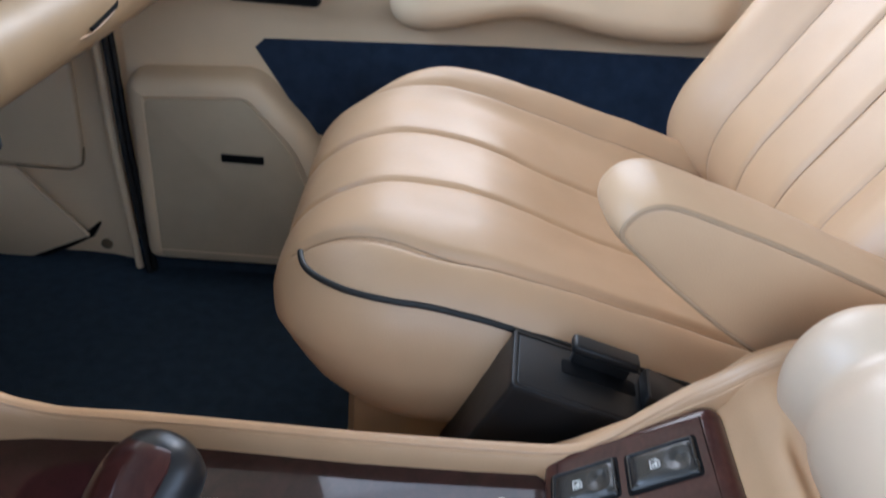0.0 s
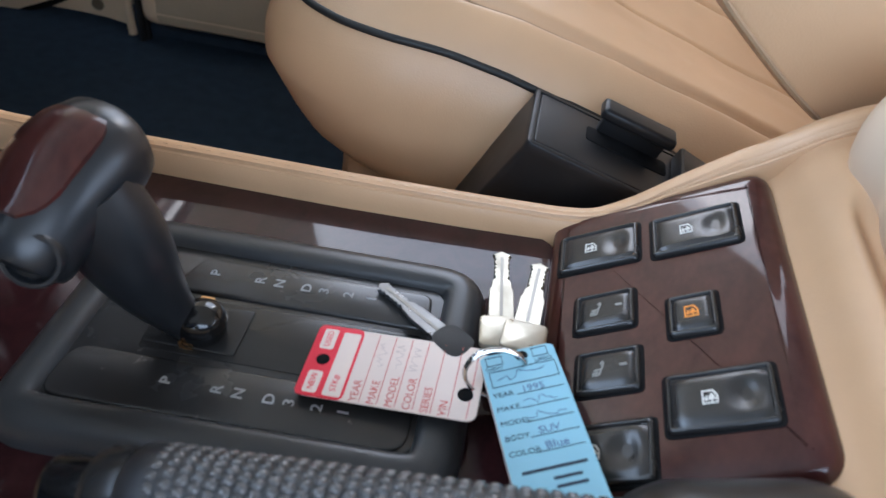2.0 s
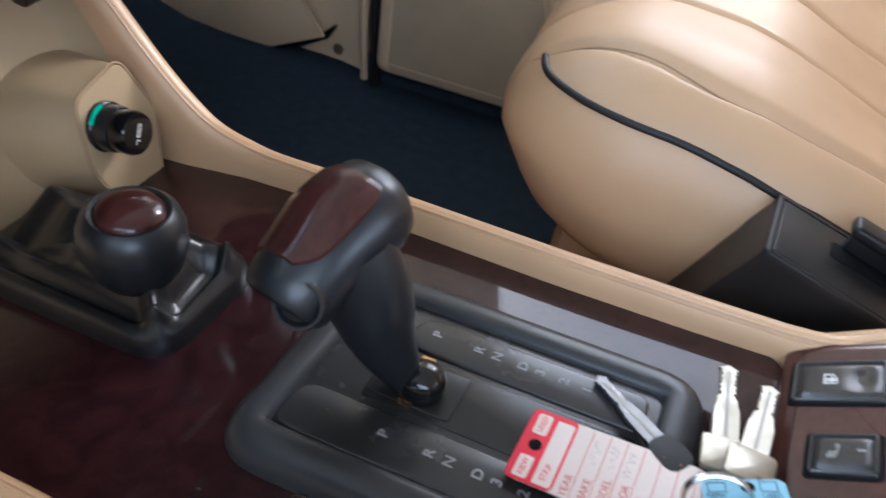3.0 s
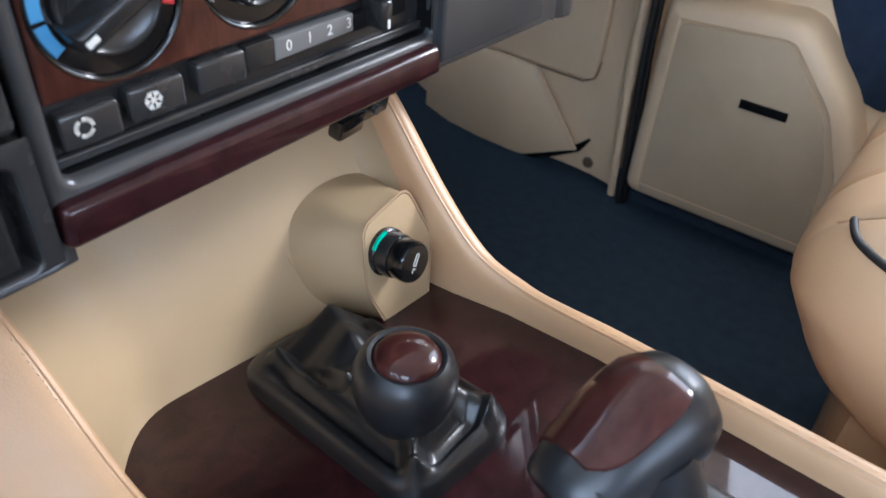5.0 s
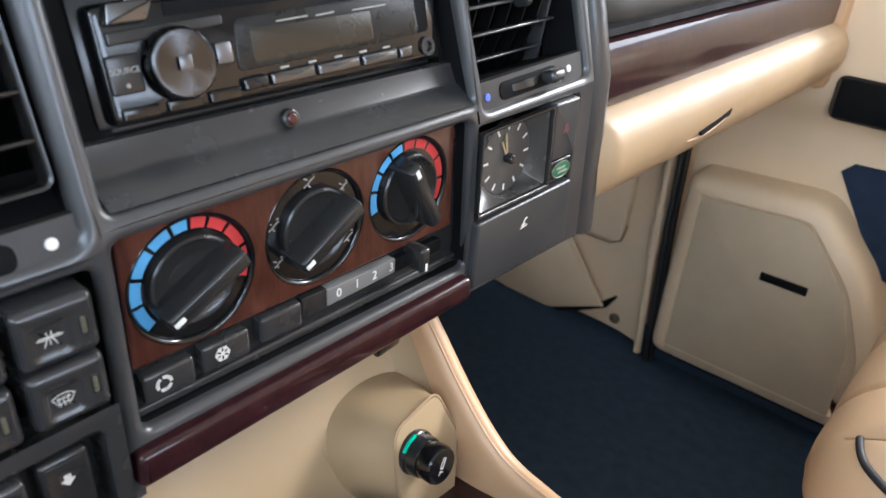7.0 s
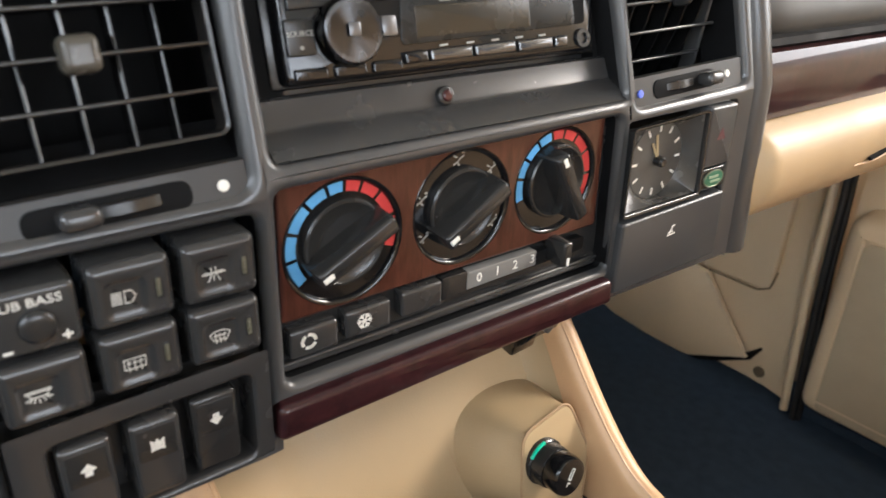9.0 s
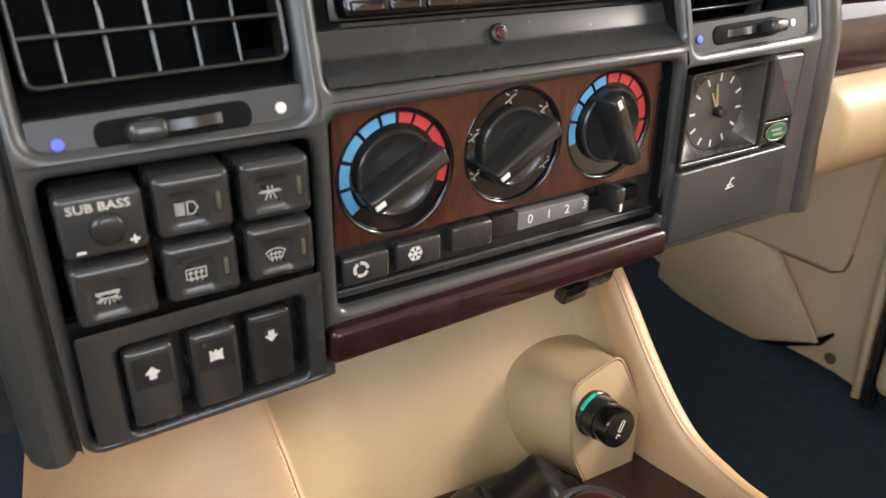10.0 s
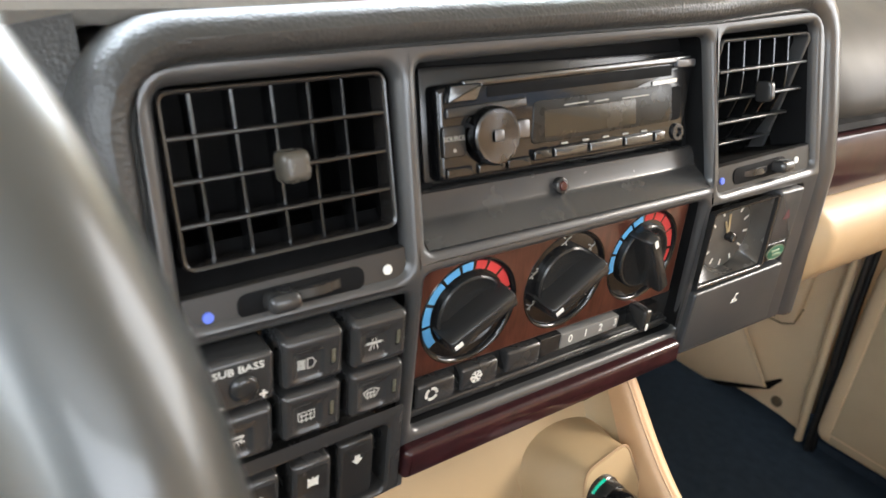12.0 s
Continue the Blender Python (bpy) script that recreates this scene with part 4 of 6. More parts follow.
part("fan_scale", slab(q(3.2, -73.2, 48, -72, 48, -64, 3.2, -64, 0.6), -0.013, -0.0065, 0.0004), surface("mid_grey_plastic", (0.17, 0.165, 0.155), 0.45), heater, "grey fan speed scale")
for i, c in enumerate("0123"):
    part("scale_number", text(c, 0.0068, 0.0104 + 0.0116 * i, -0.0685 + 0.0002 * i, -0.0064), PRINT, heater)
part("blank_plate", slab(q(-11.5, -74.5, 3.1, -73.8, 3.1, -63.2, -11.5, -63.2, 0.4), -0.013, -0.0067, 0.0004), SATIN, heater)
part("slider_slot", slab(q(49, -73.5, 84, -72.5, 84, -65, 49, -65.5, 2), -0.013, -0.0078, 0.0003), DEEP_SHADE, heater)
part("slider", box(0.0560, 0.0630, -0.0720, -0.0585, -0.010, 0.0045, 0.0018, 3), SATIN, heater)
part("slider_mark", box(0.0588, 0.0602, -0.0710, -0.0668, 0.0040, 0.0050, 0.0002), PRINT, heater)
part("lower_ledge", slab(q(-93, -86, 98, -85.5, 98, -80, -93, -81, 1), -0.018, -0.0085, 0.0015), BLACK, heater)

# ---- push switches ----
OLIVE_LENS = plain("olive_lens", (0.10, 0.095, 0.065), 0.3)
SOFT_PRINT = plain("soft_pale_print", (0.50, 0.49, 0.45), 0.6)


def symbol(t, lines, u=-0.0025, v=-0.0012, wide=0.00037, mat=None, w=0.0047):
    part("symbol", strokes([[(x / 1000, y / 1000) for x, y in ln] for ln in lines], wide, w, 0.00025, (u, v), 0, 0.88), mat or SOFT_PRINT, t)


def push_switch(u, v, label, lines, lamp=True, mat=None):
    t = thing("push_switch", label, "switch", DASH @ Matrix.Translation((u, v, 0)), group="dashboard push switches")
    edge, pad = rrect(-0.0132, 0.0132, -0.0114, 0.0114, 0.0030, 6), rrect(-0.0092, 0.0046, -0.0086, 0.0058, 0.0034, 6)
    rings = [[(p.x, p.y, w) for p in inset(edge, d)] for d, w in ((0.0, -0.015), (0.0, 0.0026), (0.0003, 0.0040), (0.0011, 0.0051), (0.0023, 0.0057), (0.0030, 0.0058))]
    rings += [[(p.x, p.y, w) for p in inset(pad, d)] for d, w in ((0.0, 0.0058), (0.0004, 0.0056), (0.0012, 0.0050), (0.0026, 0.0047), (0.0036, 0.0046))]
    part("body", loops(rings, True, True), BLACK, t)
    if lamp:
        part("lamp_slot", slab(rrect(0.0068, 0.0096, -0.0042, 0.0042, 0.0013), 0.0050, 0.0060, 0.0002), SATIN, t)
        part("lamp", slab(rrect(0.0074, 0.0090, -0.0034, 0.0034, 0.0008), 0.0050, 0.0063, 0.0003), OLIVE_LENS, t)
    if lines:
        symbol(t, lines, mat=mat)
    return t


REARFOG = [[(-4.6, y), (-1.2, y)] for y in (-2.2, -1.3, -0.4, 0.5, 1.4, 2.3)] + [[(0, -2.6), (0, 2.6), (2.5, 2.4), (4, 0), (2.5, -2.4), (0, -2.6)]]
BRIDGE = [[(-4.6, 0.4), (-3.6, 1.0), (3.6, 1.0), (4.6, 0.4)], [(-3.6, 0.3), (3.6, 0.3)], [(-0.9, 0.2), (-2.3, -2.8)], [(0.9, 0.2), (2.3, -2.8)], [(0, -0.5), (0, -2.4)], [(-1.0, 2.9), (-0.8, 1.8)], [(1.0, 2.9), (0.8, 1.8)]]


def heat_arrow(x, low, high):
    # a wavy stroke that ends in a small head
    return [[(x, low), (x + 0.35, low + 0.9), (x - 0.25, low + 1.8), (x, high)], [(x - 0.75, high - 0.9), (x, high), (x + 0.75, high - 0.9)]]


HEATREAR = [[(-4, -2.0), (4, -2.0), (4, 2.4), (-4, 2.4), (-4, -2.0)]] + [ln for x in (-2.2, 0, 2.2) for ln in heat_arrow(x, -2.9, 1.3)]
HEATFRONT = [[(-4.3, 1.4), (-2.2, 2.5), (0, 2.8), (2.2, 2.5), (4.3, 1.4), (2.6, -1.9), (0, -1.4), (-2.6, -1.9), (-4.3, 1.4)]] + [ln for x in (-1.8, 0, 1.8) for ln in heat_arrow(x, -2.8, 1.2)]
DOME = [[(-4.2, 2.4), (4.2, 2.4), (2.4, -0.2), (-2.4, -0.2), (-4.2, 2.4)], [(-4.2, 1.7), (4.2, 1.7)]] + [[(2.9 * math.sin(k * 0.42), -1.0 + 0.25 * abs(k)), (4.6 * math.sin(k * 0.42), -2.8 + 0.55 * abs(k))] for k in range(-3, 4)]
push_switch(-0.1485, -0.0236, "black square switch with pale lamp symbol", REARFOG)
push_switch(-0.1187, -0.0236, "black square switch with pale suspension symbol", BRIDGE)
push_switch(-0.1487, -0.0490, "black square switch with pale rear heater symbol", HEATREAR)
push_switch(-0.1188, -0.0486, "black square switch with pale windscreen heater symbol", HEATFRONT)
push_switch(-0.1785, -0.0502, "black square switch with pale dome lamp symbol", DOME, lamp=False)

bass = thing("bass_control", "black square bass control with small round knob", "audio control", DASH @ Matrix.Translation((-0.1782, -0.0246, 0)))
part("body", box(-0.0134, 0.0134, -0.0110, 0.0110, -0.015, 0.0058, 0.0022, 4), BLACK, bass)
part("knob", moved(lathe([(0.0057, 0), (0.0057, 0.0014), (0.0054, 0.0024), (0.0046, 0.0031), (0.0030, 0.0034), (0.0, 0.0035)], 32), Matrix.Translation((0.001, -0.0015, 0.0056))), SATIN, bass)
part("lettering", text("SUB BASS", 0.0041, -0.0006, 0.0064, 0.0059, 0, 0.0002, True, 1.16, 0.012), SOFT_PRINT, bass)
part("minus_sign", box(-0.0095, -0.0068, -0.0088, -0.0080, 0.0056, 0.0061), PRINT, bass)
part("plus_sign", strokes([[(-0.0012, 0), (0.0012, 0)], [(0, -0.0012), (0, 0.0012)]], 0.0008, 0.0058, 0.0003, (0.0088, -0.0070)), PRINT, bass)

# height switches in their frame
lift = thing("ride_height_switch", "black panel with three tall rocker switches", "switch panel", DASH)
part("panel", joined(bezel(q(-194.5, -112, -103.5, -111, -103.5, -62.3, -194.5, -64.8, 1), q(-182.8, -110.5, -111, -109, -111, -70.5, -182.8, -72.5, 4), 0.005, 0.018, 0.002, None, 4, 0.001)), BLACK, lift)
part("panel_back", box(-0.199, -0.101, -0.1135, -0.066, -0.016, -0.010), SATIN, lift)
UP_ARROW = [[(0, -2), (0, 1)], [(-2, 0.2), (0, 2.2), (2, 0.2), (-2, 0.2)], [(-1, 0.6), (1, 0.6)], [(-0.9, -2), (0.9, -2), (0.9, 0), (-0.9, 0), (-0.9, -2)]]
DOWN_ARROW = [[(x, -y) for x, y in ln] for ln in UP_ARROW]
LOCKED = [[(-2.2, -2), (2.2, 2)], [(-2.2, 2), (2.2, -2)], [(-2, -1.6), (2, -1.6), (2, 1.2), (-2, 1.2), (-2, -1.6)], [(-1.6, 0), (1.6, 0)], [(0, -1.6), (0, 2.2)]]
for (u0, u1), lines, mat in (((-0.1808, -0.1632), UP_ARROW, BLACK), ((-0.1577, -0.1396), LOCKED, BLACK), ((-0.1350, -0.1168), DOWN_ARROW, SATIN)):
    k = part("rocker", box(u0, u1, -0.1080, -0.0745, -0.012, 0.0062 if mat is BLACK else 0.0035, 0.0022, 3), mat, lift)
    w = 0.0062 if mat is BLACK else 0.0035
    part("window", slab(rrect(u0 + 0.0022, u1 - 0.0022, -0.0910, -0.0772, 0.0012), w - 0.001, w + 0.0002, 0.0002), SATIN, k)
    part("symbol", strokes([[(x / 1000, y / 1000) for x, y in ln] for ln in lines], 0.0008, w + 0.0003, 0.0002, ((u0 + u1) / 2, -0.0850)), PRINT, k)

# ---- clock, hazard switch, ashtray ----
clock = thing("analogue_clock", "square black car clock with grey dial", "clock", DASH)
CASE = q(99.5, -55.5, 166.5, -55, 163, -3.8, 99, -6, 3)
part("case", bezel(CASE, inset(CASE, 0.0020), 0.004, 0.006, 0.0012), SATIN, clock)
DIAL_AT = Vector((0.1375, -0.0322))
BOWL = surface("clock_bowl", (0.060, 0.056, 0.050), 0.24, 0.0, var=0.1, scale=60, bump=0.05)


def evened(pts, n):
    """The same outline with n points at even steps."""
    lengths = [(b - a).length for a, b in zip(pts, pts[1:] + pts[:1])]
    total, out = sum(lengths), []
    for k in range(n):
        d, i = total * k / n, 0
        while d > lengths[i] and i < len(pts) - 1:
            d -= lengths[i]
            i += 1
        out.append(pts[i].lerp(pts[(i + 1) % len(pts)], d / lengths[i] if lengths[i] else 0.0))
    return out


def clock_bowl():
    # square at the face, running in to the round dial
    rim = evened(inset(CASE, 0.0022), 72)
    rings = []
    for f, w in ((0.0, 0.0015), (0.30, -0.0025), (0.75, -0.0078), (1.0, -0.0092)):
        ring = []
        for p in rim:
            d = (p - DIAL_AT).normalized()
            c = p.lerp(DIAL_AT + d * 0.0222, f)
            ring.append((c.x, c.y, w))
        rings.append(ring)
    return loops(rings, False, False)


part("bowl", clock_bowl(), BOWL, clock, "dark silvery bowl round the dial")
part("dial", disc(DIAL_AT.x, DIAL_AT.y, 0.0222, -0.0110, -0.0088, 0.0003, 56), DIALFACE, clock, "grey clock dial")
for i in range(12):
    m = Matrix.Translation((DIAL_AT.x, DIAL_AT.y, 0)) @ Matrix.Rotation(radians(30 * i), 4, "Z")
    part("hour_mark", moved(box(0.0165, 0.0206, -0.00065, 0.00065, -0.0090, -0.0085), m), PRINT, clock)
for a, ln, wd in ((103, 0.0155, 0.0008), (121, 0.0125, 0.0006)):
    m = Matrix.Translation((DIAL_AT.x, DIAL_AT.y, 0)) @ Matrix.Rotation(radians(a), 4, "Z")
    part("pointer", moved(box(-0.002, ln, -wd, wd, -0.0082, -0.0076), m), plain("tan_pointer", (0.35, 0.27, 0.15), 0.5), clock)
part("setting_knob", moved(lathe([(0.0030, 0), (0.0030, 0.0045), (0.0022, 0.0055), (0, 0.0057)], 20), Matrix.Translation((DIAL_AT.x, DIAL_AT.y, -0.0086))), SATIN, clock)
hazard = thing("hazard_switch", "tall black hazard switch with dim red triangle", "switch", DASH)
part("body", slab(q(165.5, -39.5, 190, -39, 188.7, -3.2, 163.8, -3.4, 2), -0.012, 0.004, 0.0018, 4), GREY, hazard)
part("triangle", strokes([[(-0.0033, -0.0024), (0.0033, -0.0024), (0, 0.0034), (-0.0033, -0.0024)], [(-0.0012, -0.001), (0.0012, -0.001), (0, 0.0012), (-0.0012, -0.001)]], 0.0008, 0.0040, 0.0002, (0.1768, -0.0200)), plain("dull_red_print", (0.13, 0.045, 0.045), 0.6), hazard)
badge = thing("maker_badge", "small green oval badge in a dark frame", "badge", DASH)
part("frame", slab(q(167.6, -54.2, 192, -53.8, 190, -40.8, 165.8, -40.6, 1.5), -0.012, 0.002, 0.001), SATIN, badge)
oval = [Vector((0.1790 + 0.0092 * math.cos(radians(a)), -0.0472 + 0.0050 * math.sin(radians(a)))) for a in range(0, 360, 10)]
part("oval", slab(oval, 0.0015, 0.0032, 0.0008), GREEN, badge)
part("oval_ring", tube([(p.x, p.y, 0.0028) for p in oval], 0.0005, 8, True), plain("pale_gold", (0.16, 0.17, 0.12), 0.4, 0.6), badge)
for k, (du, dv, wd) in enumerate(((-0.001, 0.0014, 0.009), (0.001, -0.0014, 0.009))):
    part("badge_mark", box(0.1790 + du - wd / 2, 0.1790 + du + wd / 2, -0.0472 + dv - 0.0007, -0.0472 + dv + 0.0007, 0.003, 0.0036), plain("badge_print", (0.24, 0.30, 0.20), 0.4), badge)
ash = thing("ashtray", "charcoal plastic ashtray lid below the clock", "ashtray", DASH)
part("lid", slab(q(99.5, -100.5, 193.5, -99.5, 191, -56.5, 100.5, -58.5, 2.5), -0.012, 0.0045, 0.0018, 4), GREY, ash)
part("symbol", strokes([[(-0.003, -0.003), (0.003, -0.0024)], [(-0.0016, -0.0022), (0.0006, 0.0024)], [(0.0004, 0.0024), (0.0022, 0.0026)], [(-0.0024, -0.0012), (0.001, -0.001)]], 0.0008, 0.0044, 0.0003, (0.1440, -0.0712)), PRINT, ash)

# ---- centre console: s runs to the rear, t to the passenger, n up ----
_c, _k = radians(6.3), radians(6.0)
CON = frame_of((0, 0.221, 0.312), (math.cos(_k) * math.cos(_c), -math.sin(_k), math.sin(_c)), (math.sin(_k), math.cos(_k), 0))
console = thing("centre_console", "tan leather covered centre console with stitched raised edges", "console", CON)

RIM = [(-0.415, 0.170), (-0.385, 0.142), (-0.356, 0.107), (-0.330, 0.071), (-0.308, 0.045), (-0.290, 0.029), (-0.265, 0.0195), (-0.235, 0.0165), (-0.15, 0.016), (-0.05, 0.0155),
       (0.02, 0.0145), (0.045, 0.0145), (0.060, 0.017), (0.076, 0.025), (0.094, 0.038), (0.112, 0.0505), (0.130, 0.0625), (0.150, 0.078), (0.17, 0.088), (0.20, 0.094)]


SPLAY = {1: ((-0.415, -0.35, -0.31, -0.27, -0.21, -0.156, -0.07, 0.0, 0.05), (-0.012, -0.0085, -0.006, -0.0005, 0.0012, -0.0010, -0.0048, -0.0056, -0.0050)),
         -1: ((-0.415, -0.35, -0.335, -0.318, -0.30, -0.274, -0.24, -0.20), (-0.030, -0.0165, -0.0120, -0.0090, -0.0065, -0.0030, -0.0015, 0.0))}


def splay(s, side):
    """How far the edge on that side strays from a straight line."""
    return float(np.interp(s, *SPLAY[side]))


def edge_of(side):
    rows = []
    pts = smooth_path([(a, 0, b) for a, b in RIM], 6)
    for p in pts:
        s, n = p.x, p.z
        low = 0.0
        if s > 0.045:
            low = max(0.0, (s - 0.045) * math.tan(radians(28.7)))
        flare = 0.010 * max(0, min(1, (s - 0.06) / 0.06))
        sec = [(0.150, -0.30), (0.136, -0.10), (0.127, n - 0.03), (0.1235, n - 0.012), (0.121, n - 0.005), (0.1175, n - 0.001), (0.1138, n), (0.1108, n - 0.0012), (0.1092, n - 0.004), (0.1083, n - 0.010 if n - 0.010 > low else (n + low) / 2), (0.1078, low - 0.002)]
        if side < 0:
            k = ramp01(-s, 0.20, 0.29)
            wide = [(0.225, n - 0.20), (0.205, n - 0.11), (0.165, n - 0.045), (0.138, n - 0.016), (0.1235, n - 0.0045)]
            sec[:5] = [(a[0] + (b[0] - a[0]) * k, a[1] + (b[1] - a[1]) * k) for a, b in zip(sec, wide)]
        rows.append([(s, side * (t + flare) + splay(s, side), h) for t, h in sec])
    return sheet(rows, (0, -side * 0.002, -0.002))


for side in (1, -1):
    part("raised_edge", edge_of(side), HIDE, console, "tan hide raised edge")
    seam = smooth_path([(a, side * 0.1125 + splay(a, side), b + 0.0001) for a, b in RIM], 24)
    bms = []
    for i in range(0, len(seam) - 2, 2):
        if side == 1 or i < 200:
            a, b = seam[i], seam[i] + (seam[i + 1] - seam[i]) * 0.75
            bms.append(tube([a, b], 0.00028, 5))
    part("edge_seam", tube(smooth_path([(a, side * 0.1106 + splay(a, side), b - 0.0009) for a, b in RIM], 6), 0.0006, 6), HIDE, console, "folded seam line")
    part("stitching", joined(*bms), surface("tan_thread", (0.54, 0.365, 0.21), 0.6), console)


def wood_top():
    pts = rquad([(-0.352, -0.106), (0.046, -0.109), (0.046, 0.104), (-0.345, 0.113)], 0.022, 6)
    return slab(pts, -0.01, 0.0, 0.0006)


part("veneer_top", wood_top(), BURR, console, "glossy dark red burr veneer top")


def front_wall():
    # curves round into the raised edges on both sides
    rows = []
    prof = ((-0.01, -0.345), (0.0, -0.350), (0.012, -0.354), (0.03, -0.3595), (0.05, -0.366), (0.07, -0.3745), (0.09, -0.384), (0.11, -0.3945), (0.13, -0.405), (0.17, -0.43))
    rim = ((0.029, -0.305), (0.045, -0.315), (0.071, -0.335), (0.107, -0.360), (0.142, -0.389), (0.17, -0.419))
    for i in range(41):
        t = -0.110 + 0.220 * i / 40
        k = max(0.0, (abs(t) - 0.062) / 0.048) ** 2.2
        if t > 0:
            k = max(0.0, (t - 0.092) / 0.018) ** 2
        row = []
        for n, s in prof:
            meet = float(np.interp(n, [a for a, b in rim], [b for a, b in rim]))
            row.append((s + k * max(0.0, meet - s), t + splay(meet, 1 if t > 0 else -1) * abs(t / 0.110), n))
        rows.append(row)
    return sheet(rows, (-0.008, 0, -0.003))


part("front_panel", front_wall(), PANEL_HIDE_SHADE, console, "smooth cream panel rising under the dashboard")
part("body_side", joined(box(-0.40, 0.19, 0.118, 0.124, -0.31, -0.05), box(-0.40, 0.19, -0.124, -0.118, -0.31, -0.05), box(-0.42, -0.40, -0.11, 0.11, -0.31, 0.0)), LEATHER_SHADE, console)


def rear_deck():
    # rises behind the switches, with a finger scoop sunk before the lid
    rows = []
    for i in range(55):
        t = -0.135 + 0.27 * i / 54
        row = []
        for j in range(111):
            s = 0.040 + 0.22 * j / 110
            n = float(np.interp(s, (0.040, 0.060, 0.128, 0.136, 0.141, 0.150, 0.170, 0.20, 0.26), (-0.006, 0.0035, 0.0440, 0.0545, 0.0640, 0.0735, 0.0840, 0.0885, 0.0890)))
            n -= 0.010 * ramp01(s, 0.1455, 0.156) * ramp01(t, -0.030, -0.008) * (1 - ramp01(t, 0.056, 0.080))
            row.append((s, t, n - 0.004 * abs(t / 0.12) ** 4))
        rows.append(row)
    return sheet(rows, (0, 0, -0.008))


part("rear_deck", rear_deck(), HIDE, console, "tan hide deck behind the switches")


FACET = rquad([(0.058, -0.010), (0.088, -0.006), (0.100, 0.034), (0.086, 0.069), (0.050, 0.060), (0.045, 0.022)], 0.007, 4)
MID = Vector((0.072, 0.030))


def facet_plane(t, n):
    return -0.3225 - 0.16 * (n - 0.02) - 0.05 * (t - 0.072)


def facet_reach(a):
    """How far the facet's outline lies from its middle in that direction."""
    d = Vector((math.cos(a), math.sin(a)))
    for p, q2 in zip(FACET, FACET[1:] + FACET[:1]):
        e = q2 - p
        det = d.x * -e.y + d.y * e.x
        if abs(det) > 1e-12:
            w = p - MID
            r = (w.x * -e.y + w.y * e.x) / det
            k = (d.x * w.y - d.y * w.x) / det
            if r > 0 and -1e-6 <= k <= 1 + 1e-6:
                return r
    return 0.03


def lighter_pod():
    # a swollen cream housing: round where it leaves the panel, a flat facet at the knob
    rings = []
    for f, back in ((-0.34, 0.0530), (-0.20, 0.0510), (-0.08, 0.0480), (0.04, 0.0435), (0.16, 0.0385), (0.28, 0.0320), (0.42, 0.0245), (0.6, 0.0165), (0.8, 0.0085), (0.92, 0.0035), (0.98, 0.0010), (1.0, 0.0002), (1.03, 0.0)):
        ring = []
        for i in range(96):
            a = 2 * math.pi * i / 96
            base = MID + Vector((-0.006 + 0.047 * math.cos(a), (0.001 + 0.045 * math.sin(a)) if math.sin(a) < 0 else 0.001 + 0.038 * math.sin(a) ** 0.8))
            base.x = min(base.x, 0.103)
            tip = MID + Vector((math.cos(a), math.sin(a))) * facet_reach(a) * (0.96 if f > 1 else 1.0)
            c = base.lerp(tip, min(1.0, f))
            ring.append((facet_plane(tip.x, tip.y) - back, c.x, c.y))
        rings.append(ring)
    return loops(rings, False, True)


part("lighter_housing", lighter_pod(), PANEL_HIDE_SHADE, console, "rounded cream housing on the front panel")
part("housing_seam", tube([(facet_plane(p.x, p.y) - 0.0008, p.x, p.y) for p in inset(FACET, -0.0012)], 0.0008, 6, True), SEAM, console)
part("panel_seam", tube(smooth_path([(-0.352, 0.034, 0.004), (-0.3595, 0.024, 0.03), (-0.3675, 0.021, 0.052), (-0.381, 0.034, 0.083), (-0.3935, 0.046, 0.108)], 8), 0.0003, 6), SEAM, console)

# round lighter knob
KNOB = frame_of((-0.3190, 0.3180, 0.3165), (0.02, 1.0, 0.0), (-0.12, 0.0, 0.99))
lighter = thing("cigar_lighter", "black round cigar lighter with green lit collar", "cigar lighter", KNOB)
part("collar", lathe([(0.0143, -0.008), (0.0143, 0.0012), (0.0136, 0.002), (0.0125, 0.002)], 40), SATIN, lighter)
part("lit_ring", tube([(0.0140 * math.cos(radians(a)), 0.0140 * math.sin(radians(a)), 0.0016) for a in range(96, 150, 4)], 0.0011, 8), GREEN_LENS, lighter, "translucent green lit arc")
part("sleeve", lathe([(0.0128, -0.008), (0.0132, 0.008), (0.0126, 0.010)], 40), SATIN, lighter)
part("button", lathe([(0.0112, 0.006), (0.0122, 0.012), (0.0124, 0.019), (0.0114, 0.0212), (0.0098, 0.0214), (0.0, 0.0205)], 40), GLOSS, lighter)
part("symbol", strokes([[(-0.0012, -0.001), (0.0022, 0.0050), (0.0040, 0.0040), (0.0006, -0.0020), (-0.0012, -0.001)], [(-0.0030, -0.0050), (-0.0014, -0.0030), (0.0004, -0.0044)]], 0.00055, 0.0208, 0.0003), PRINT, lighter)

# black plug hanging under the dash
plug = thing("diagnostic_plug", "small black connector hanging under the dashboard", "connector", pose(-0.350, 0.325, 0.398, 0, 12, 4))
part("body", box(-0.010, 0.010, -0.018, 0.019, -0.009, 0.018, 0.0025, 3), SATIN, plug)
part("flap", box(0.004, 0.013, -0.026, -0.006, -0.010, 0.002, 0.002, 2), GLOSS, plug)
part("nub", moved(lathe([(0.0028, 0), (0.0028, 0.003), (0.0, 0.0035)], 16), Matrix.Translation((0.012, 0.001, 0.001)) @ Matrix.Rotation(math.pi / 2, 4, "Y")), SILVER, plug)

# ---- gear selector ----
sel = thing("gear_selector_plate", "black plastic gear selector surround with pale letters", "gear surround", CON)


